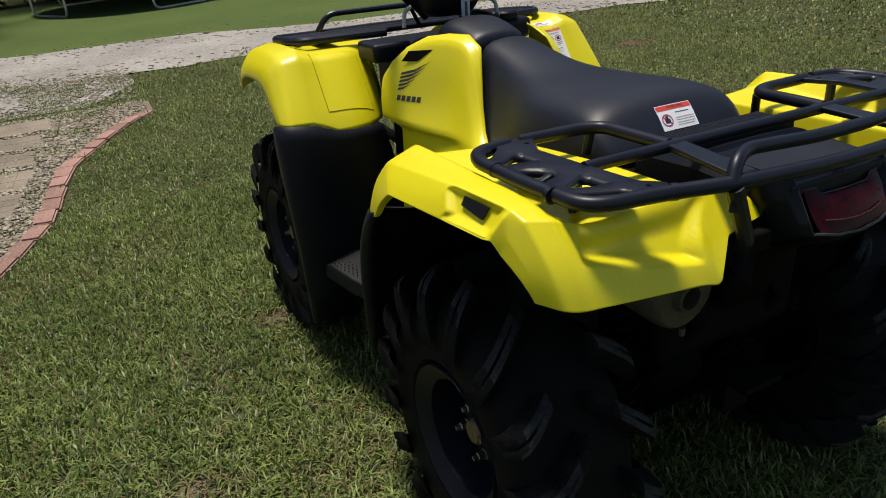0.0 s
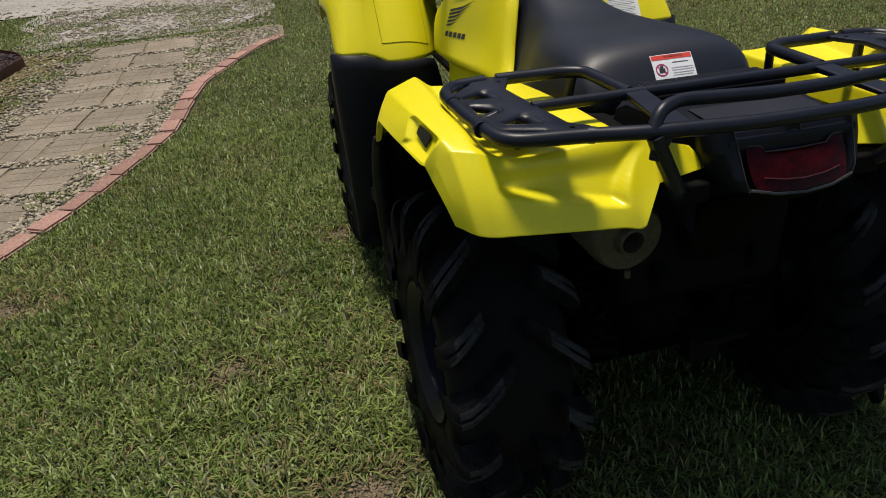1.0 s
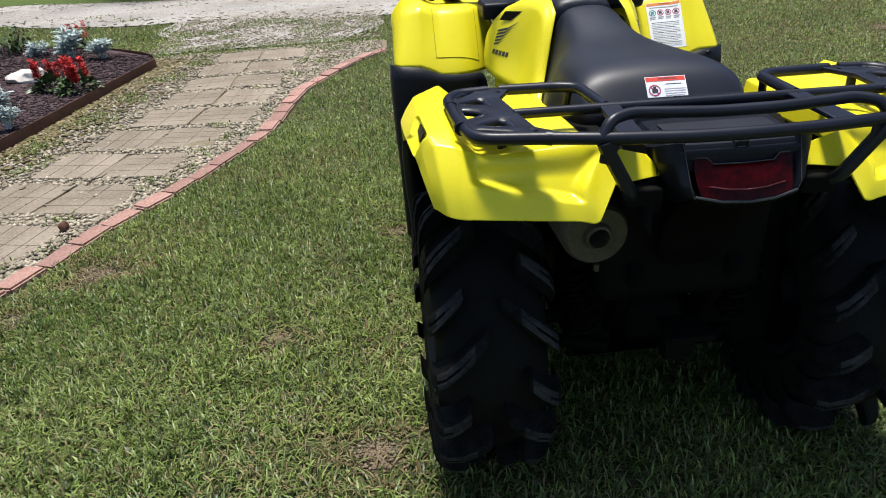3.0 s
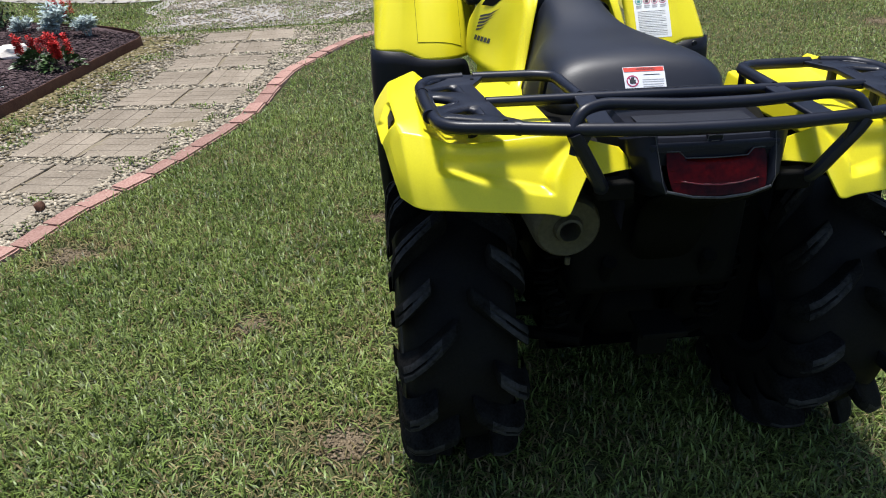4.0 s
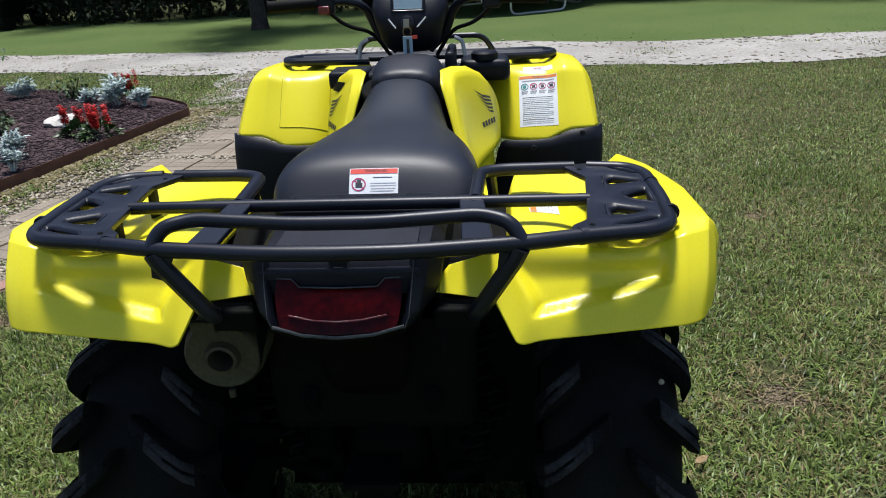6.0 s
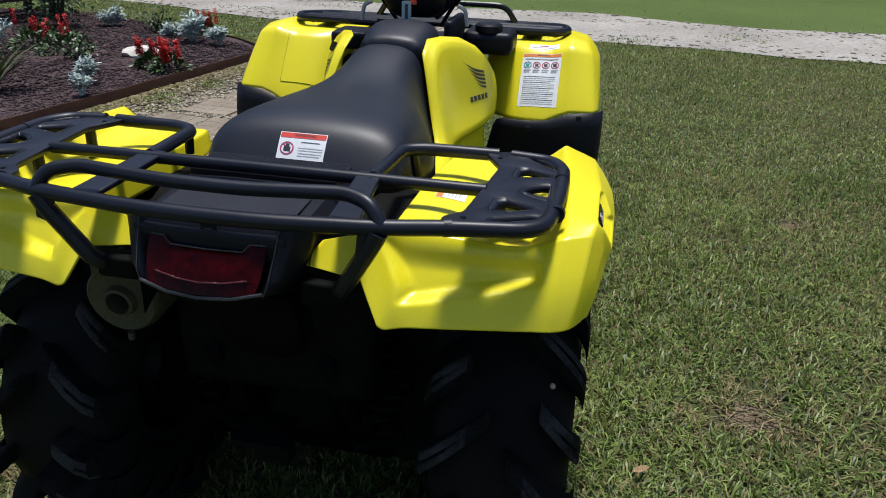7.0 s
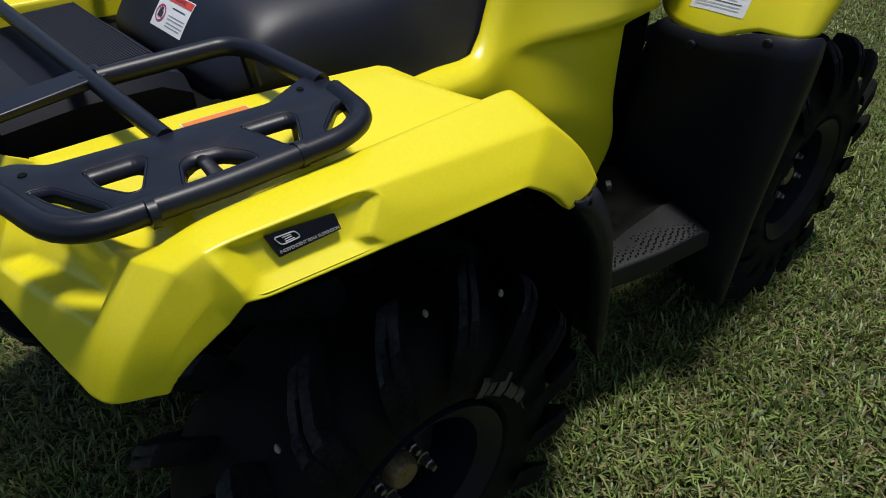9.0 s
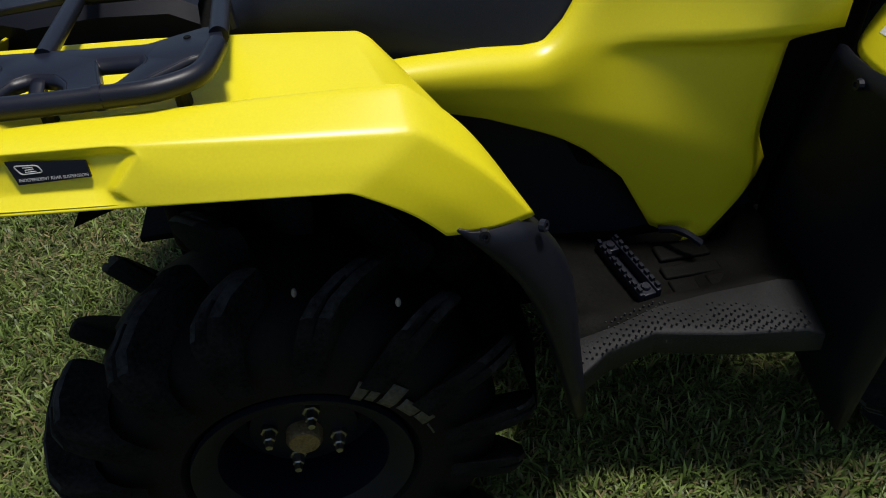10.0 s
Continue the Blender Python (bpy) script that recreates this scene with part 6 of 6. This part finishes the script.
def clump(x, y, n, length, width, mat, name, label, seed, rise=1.0, droop=0.5):
    rs = np.random.default_rng(seed)
    root = new(name)
    root.location = (x, y, bed_z(x, y) - 0.03)
    tagged(root, label, "plant")
    for k in range(n):
        a, t = rs.uniform(0, 6.28), rs.uniform(0.15, 1.0)
        l = length * rs.uniform(0.7, 1.15)
        d, s = Vector((math.cos(a), math.sin(a), 0)), Vector((-math.sin(a), math.cos(a), 0))
        rows = []
        for u in (0, 0.3, 0.6, 0.85, 1):
            c = d * (l * u * t * 0.8) + Vector((0, 0, l * rise * (u - droop * t * u * u)))
            wd = width * (0.6 + 0.4 * math.sin(u * 3)) * (1 - u ** 3) + 0.001
            rows.append([c - s * wd, c - Vector((0, 0, wd * 0.4)), c + s * wd])
        part("blade_leaf", grid(rows), mat, root)
    return root


def bush(x, y, z, r, h, n, mat, name, label, category, seed, leaf=0.05, stems=7):
    rs = np.random.default_rng(seed)
    root = new(name)
    root.location = (x, y, z)
    tagged(root, label, category)
    p, w = [], []
    for k in range(stems):
        a = 2 * math.pi * k / stems + rs.uniform(-0.3, 0.3)
        lean = rs.uniform(0.2, 1) * r
        tip = Vector((math.cos(a) * lean, math.sin(a) * lean, h * rs.uniform(0.65, 1)))
        bend = Vector((tip.x * 0.35, tip.y * 0.35, tip.z * 0.5))
        part("stem", tube([(tip.x * 0.05, tip.y * 0.05, 0), bend, tip], 0, 6, radii=[0.012, 0.008, 0.003]), BARK, root)
        for j in range(n // stems):
            u = rs.uniform(0.25, 1.05)
            c = bend * min(1, 2 * u) if u < 0.5 else bend.lerp(tip, 2 * u - 1)
            off = Vector(rs.normal(0, 0.22 * r, 3))
            p.append(c + off)
            d = Vector(rs.normal(0, 1, 3))
            w.append(d + off.normalized() * 0.7)
    ln = rs.uniform(0.7, 1.3, len(p)) * leaf
    leaves("foliage", root, mat, p, w, ln, ln * 0.5)
    return root


dusty_miller(-3.48, 3.57, 0.16, 11, "silver-grey dusty miller plant with lacy leaves in mulch")
dusty_miller(-3.28, 3.24, 0.13, 12, "small silver-grey dusty miller plant near the edging")
dusty_miller(-3.72, 5.52, 0.24, 13, "silver-grey dusty miller plant behind the red flowers")
dusty_miller(-3.40, 5.46, 0.18, 14, "small silver-grey dusty miller plant behind the red flowers")
dusty_miller(-4.10, 5.70, 0.15, 19, "silver-grey dusty miller plant at the back of the bed")
dusty_miller(-5.10, 6.10, 0.20, 15, "large silver-grey dusty miller near the far bed edge")
dusty_miller(-5.65, 4.50, 0.27, 16, "silver-grey dusty miller beside the strap-leaved clump")
dusty_miller(-5.10, 4.30, 0.26, 17, "large silver-grey dusty miller by the wooden table")
dusty_miller(-3.75, 2.45, 0.2, 18, "silver-grey dusty miller plant near the edging")
salvia(-3.19, 4.25, 11, 0.16, 21, "red salvia in full bloom in the mulch")
salvia(-3.42, 4.33, 8, 0.15, 22, "small red salvia beside a pale rock")
salvia(-3.84, 5.92, 8, 0.17, 23, "red salvia in bloom at the back of the bed")
salvia(-4.95, 4.78, 5, 0.30, 24, "leafy red-flowered plant with dark foliage", 2.0)
salvia(-4.50, 4.58, 4, 0.28, 25, "leafy red-flowered plant with dark foliage", 2.0)
clump(-4.00, 3.16, 70, 0.56, 0.016, STRAP, "agapanthus", "green strap-leaved agapanthus clump in mulch", 31)
clump(-4.45, 3.05, 40, 0.46, 0.018, STRAP, "agapanthus", "green strap-leaved agapanthus clump in mulch", 32)
clump(-3.98, 2.66, 26, 0.14, 0.03, LIME, "hosta", "low lime-yellow leafy plant at the bed edge", 33, 0.7)
bush(-4.15, 4.32, 0.09, 0.22, 0.22, 200, LEAF, "low_shrub", "small dark green leafy shrub in the bed", "shrub", 43)
bush(-4.42, 5.95, 0.09, 0.2, 0.22, 180, LEAF, "low_shrub", "small dark green leafy shrub in the bed", "shrub", 41)
bush(-5.60, 5.86, 0.09, 0.50, 1.05, 900, LEAF, "shrub", "tall open dark-leaved shrub beside the wooden table", "shrub", 42, 0.065, 10)
# tall flower stalk with pale blue heads
stalk = new("blue_flower")
stalk.location = (-5.45, 4.78, 0.10)
tagged(stalk, "pale blue flower head on a tall thin stalk", "flower")
part("stalk", tube([(0, 0, 0), (0.01, 0, 0.35), (0.0, 0.02, 0.62)], 0.006, 6), LEAF, stalk)
rs = np.random.default_rng(51)
d = rs.normal(0, 1, (90, 3))
leaves("flower_head", stalk, BLUEPETAL, np.tile((0, 0.02, 0.63), (90, 1)) + d * 0.02, d, np.full(90, 0.085), np.full(90, 0.022), label="pale blue round flower head")
# pale rock
bm = bmesh.new()
bmesh.ops.create_icosphere(bm, subdivisions=3, radius=1)
for v in bm.verts:
    v.co = Vector((v.co.x * 0.17, v.co.y * 0.12, v.co.z * 0.075)) * (1 + 0.35 * noise.noise(v.co * 1.6))
rock = tagged(part("rock", bm, ROCK), "pale cream garden rock lying on the mulch", "rock")
rock.matrix_world = pose(-3.74, 4.66, 0.125, 0, 0, 15)

# ---- weathered wooden table with splayed legs at the corner of the bed ----
table = new("garden_table")
table.matrix_world = pose(-6.78, 6.2, 0.10, 0, 0, 62) @ Matrix.Scale(0.8, 4)
tagged(table, "weathered dark wooden picnic table with splayed legs", "table")
for k in range(4):
    rounded(part("top_board", box(-0.85, 0.85, -0.36 + 0.182 * k, -0.19 + 0.182 * k, 0.70, 0.74), WOODGREY, table), 0.004)
for x in (-0.62, 0.62):
    rounded(part("cleat", box(x - 0.045, x + 0.045, -0.34, 0.34, 0.62, 0.70), WOODGREY, table), 0.004)
    rounded(part("seat_support", box(x - 0.045, x + 0.045, -0.72, 0.72, 0.24, 0.32), WOODGREY, table), 0.004)
    for y in (-0.26, 0.26):
        rows = [[(x - 0.05, y - 0.045, 0.70), (x + 0.05, y - 0.045, 0.70), (x + 0.05, y + 0.045, 0.70), (x - 0.05, y + 0.045, 0.70)], [(x - 0.05, y * 2.1 - 0.05, 0.0), (x + 0.05, y * 2.1 - 0.05, 0.0), (x + 0.05, y * 2.1 + 0.05, 0.0), (x - 0.05, y * 2.1 + 0.05, 0.0)]]
        rounded(part("leg", grid(rows, closed=True, caps=True), WOODGREY, table), 0.004)
for y in (-0.62, 0.62):
    rounded(part("bench_board", box(-0.85, 0.85, y - 0.13, y + 0.13, 0.32, 0.36), WOODGREY, table), 0.004)

# ---- beyond the drive: tree, trampoline, woods ----
def tree(x, y, r, h, seed, crown_low, label, n=2600):
    rs = np.random.default_rng(seed)
    root = new("tree")
    root.location = (x, y, -0.05)
    tagged(root, label, "tree", "trees at the wood's edge")
    trunk = [(0, 0, 0), (0.02, 0.01, 0.25), (0.03 * rs.normal(), 0, 1.2), (0.12 * rs.normal(), 0.1 * rs.normal(), h * 0.5), (0.3 * rs.normal(), 0.2 * rs.normal(), h)]
    part("trunk", tube(trunk, 0, 12, radii=[r * 1.35, r * 1.05, r * 0.9, r * 0.65, r * 0.15]), BARK, root)
    p, w = [], []
    for k in range(11):
        z = rs.uniform(crown_low, h * 0.95)
        a = rs.uniform(0, 6.28)
        l = rs.uniform(1.2, 3.0) * (1.15 - z / h * 0.6)
        tip = Vector((math.cos(a) * l, math.sin(a) * l, z + rs.uniform(-0.3, 0.9)))
        part("limb", tube([(0, 0, z - 0.3), tip * 0.5 + Vector((0, 0, z * 0.5)), tip], 0, 6, radii=[r * 0.4, r * 0.25, 0.02]), BARK, root)
        for j in range(n // 11):
            q = Vector((0, 0, z)).lerp(tip, rs.uniform(0.35, 1.1)) + Vector(rs.normal(0, 0.42, 3))
            p.append(q)
            w.append(rs.normal(0, 1, 3))
    ln = rs.uniform(0.14, 0.30, len(p))
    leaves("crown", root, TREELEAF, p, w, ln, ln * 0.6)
    return root


tree(-5.04, 13.75, 0.155, 7.5, 60, 2.6, "lone tree with a grey trunk on the far lawn")
rt = random.Random(9)
for k in range(17):
    tree(-20 + 2.35 * k + rt.uniform(-0.6, 0.6), woods_edge(-20 + 2.35 * k) + 0.9 + rt.uniform(-0.4, 2.2), rt.uniform(0.10, 0.2), rt.uniform(7, 10), 70 + k, 0.9, "dense dark tree at the edge of the woods", 2400)
for k in range(22):
    x = -19 + 1.6 * k + rt.uniform(-0.5, 0.5)
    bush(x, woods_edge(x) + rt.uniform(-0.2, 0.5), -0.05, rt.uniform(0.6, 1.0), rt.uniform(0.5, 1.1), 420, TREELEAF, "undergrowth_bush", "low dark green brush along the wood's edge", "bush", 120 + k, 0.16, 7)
# second row, added to hide the lit ground between the trunks
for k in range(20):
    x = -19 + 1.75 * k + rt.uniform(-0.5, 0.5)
    bush(x, woods_edge(x) + 1.2 + rt.uniform(-0.3, 0.5), -0.05, rt.uniform(0.9, 1.3), rt.uniform(1.2, 2.0), 420, TREELEAF, "woodland_bush", "tall dark brush added to darken gaps between the trunks", "bush", 160 + k, 0.2, 7)
# one bent sheet behind the trees, painted as the shaded depth of the woods
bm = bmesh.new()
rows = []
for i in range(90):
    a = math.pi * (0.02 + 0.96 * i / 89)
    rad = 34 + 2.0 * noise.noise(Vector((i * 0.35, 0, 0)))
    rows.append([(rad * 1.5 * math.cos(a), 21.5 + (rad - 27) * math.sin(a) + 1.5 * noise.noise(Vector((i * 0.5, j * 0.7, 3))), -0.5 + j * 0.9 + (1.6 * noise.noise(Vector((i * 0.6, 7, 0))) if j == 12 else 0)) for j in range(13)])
tagged(part("backdrop", grid(rows), WOODS), "backdrop sheet with the woods' shade in its colour", "woods", "", "structure")

# trampoline on the far lawn
tramp = new("trampoline")
tramp.location = (-0.1, 15.4, 0)
tagged(tramp, "round black trampoline with galvanised legs on the lawn", "trampoline")
ring = [(1.75 * math.cos(a), 1.75 * math.sin(a), 0.75) for a in np.linspace(0, 2 * math.pi, 40, endpoint=False)]
part("frame_ring", tube(ring, 0.03, 8, cyclic=True), GALV, tramp)
part("mat", lathe([(0.74, 1.62), (0.75, 1.62), (0.75, 0.0005)], 40, Matrix.Rotation(radians(-90), 4, "Y")), RUBBER, tramp, "black jumping mat")
part("pad", lathe([(0.72, 1.62), (0.80, 1.64), (0.80, 1.86), (0.70, 1.87)], 40, Matrix.Rotation(radians(-90), 4, "Y")), BLACK, tramp, "dark edge pad")
for k in range(4):
    a = radians(-62 + 90 * k)
    c, s = Vector((math.cos(a), math.sin(a), 0)) * 1.7, Vector((-math.sin(a), math.cos(a), 0)) * 0.62
    part("leg", tube(fillet([c + s + Vector((0, 0, 0.75)), c + s + Vector((0, 0, 0.03)), c - s + Vector((0, 0, 0.03)), c - s + Vector((0, 0, 0.75))], 0.15, 5), 0.022, 8), GALV, tramp, "galvanised tube leg")
for k in range(6):
    a = radians(20 + 60 * k)
    part("net_pole", tube([(1.8 * math.cos(a), 1.8 * math.sin(a), 0.3), (1.8 * math.cos(a), 1.8 * math.sin(a), 2.4)], 0.02, 6), GALV, tramp)

# fallen leaf and twig on the lawn
leafm = outline([(-0.5, 0), (-0.2, 0.16), (0.2, 0.14), (0.5, 0), (0.2, -0.15), (-0.2, -0.14)], BRASS, "fallen_leaf", None, 0.03)
leafm.matrix_world = pose(0.76, 0.29, 0.035, 20, 5, 40) @ Matrix.Scale(0.06, 4)
tagged(leafm, "small brown fallen leaf on the grass", "leaf")
bm = bmesh.new()
bmesh.ops.create_icosphere(bm, subdivisions=2, radius=0.026)
for v in bm.verts:
    v.co *= 1 + 0.3 * noise.noise(v.co * 60)
cone = tagged(part("pine_cone", bm, EDGING), "small brown pine cone lying on the pebbles", "pine cone")
cone.location = (-2.29, 1.62, 0.035)

twig = tagged(part("twig", tube([(0, 0, 0.008), (0.05, 0.015, 0.016), (0.11, 0.01, 0.012), (0.17, 0.035, 0.010)], 0, 6, radii=[0.003, 0.004, 0.003, 0.0015]), BARK), "thin brown twig lying on the path stones", "twig")
twig.matrix_world = pose(-2.36, 2.12, 0.045, 0, 0, 60)

# something parked in the shade at the wood's edge
cart = new("parked_cart")
cart.location = (-13.9, 18.3, 0)
tagged(cart, "small dark utility cart with a blue-grey windscreen, in shade", "cart")
rounded(part("body", box(-0.7, 0.7, -1.0, 1.0, 0.35, 0.85), DARK, cart), 0.08)
rounded(part("windscreen", box(-0.55, 0.55, -0.62, -0.58, 0.95, 1.35), SCREEN, cart, "blue-grey windscreen"), 0.02)
rounded(part("roof", box(-0.65, 0.65, -0.7, 0.8, 1.55, 1.62), BLACK, cart), 0.03)
for x in (-0.55, 0.55):
    for y in (-0.6, 0.6):
        part("post", tube([(x, y, 0.8), (x * 0.95, y * 0.95, 1.58)], 0.02, 6), BLACK, cart)
        part("wheel", lathe([(-0.09, 0.20), (-0.08, 0.27), (0.08, 0.27), (0.09, 0.20)], 18, Matrix.Translation((x, y * 1.15, 0.27))), RUBBER, cart)
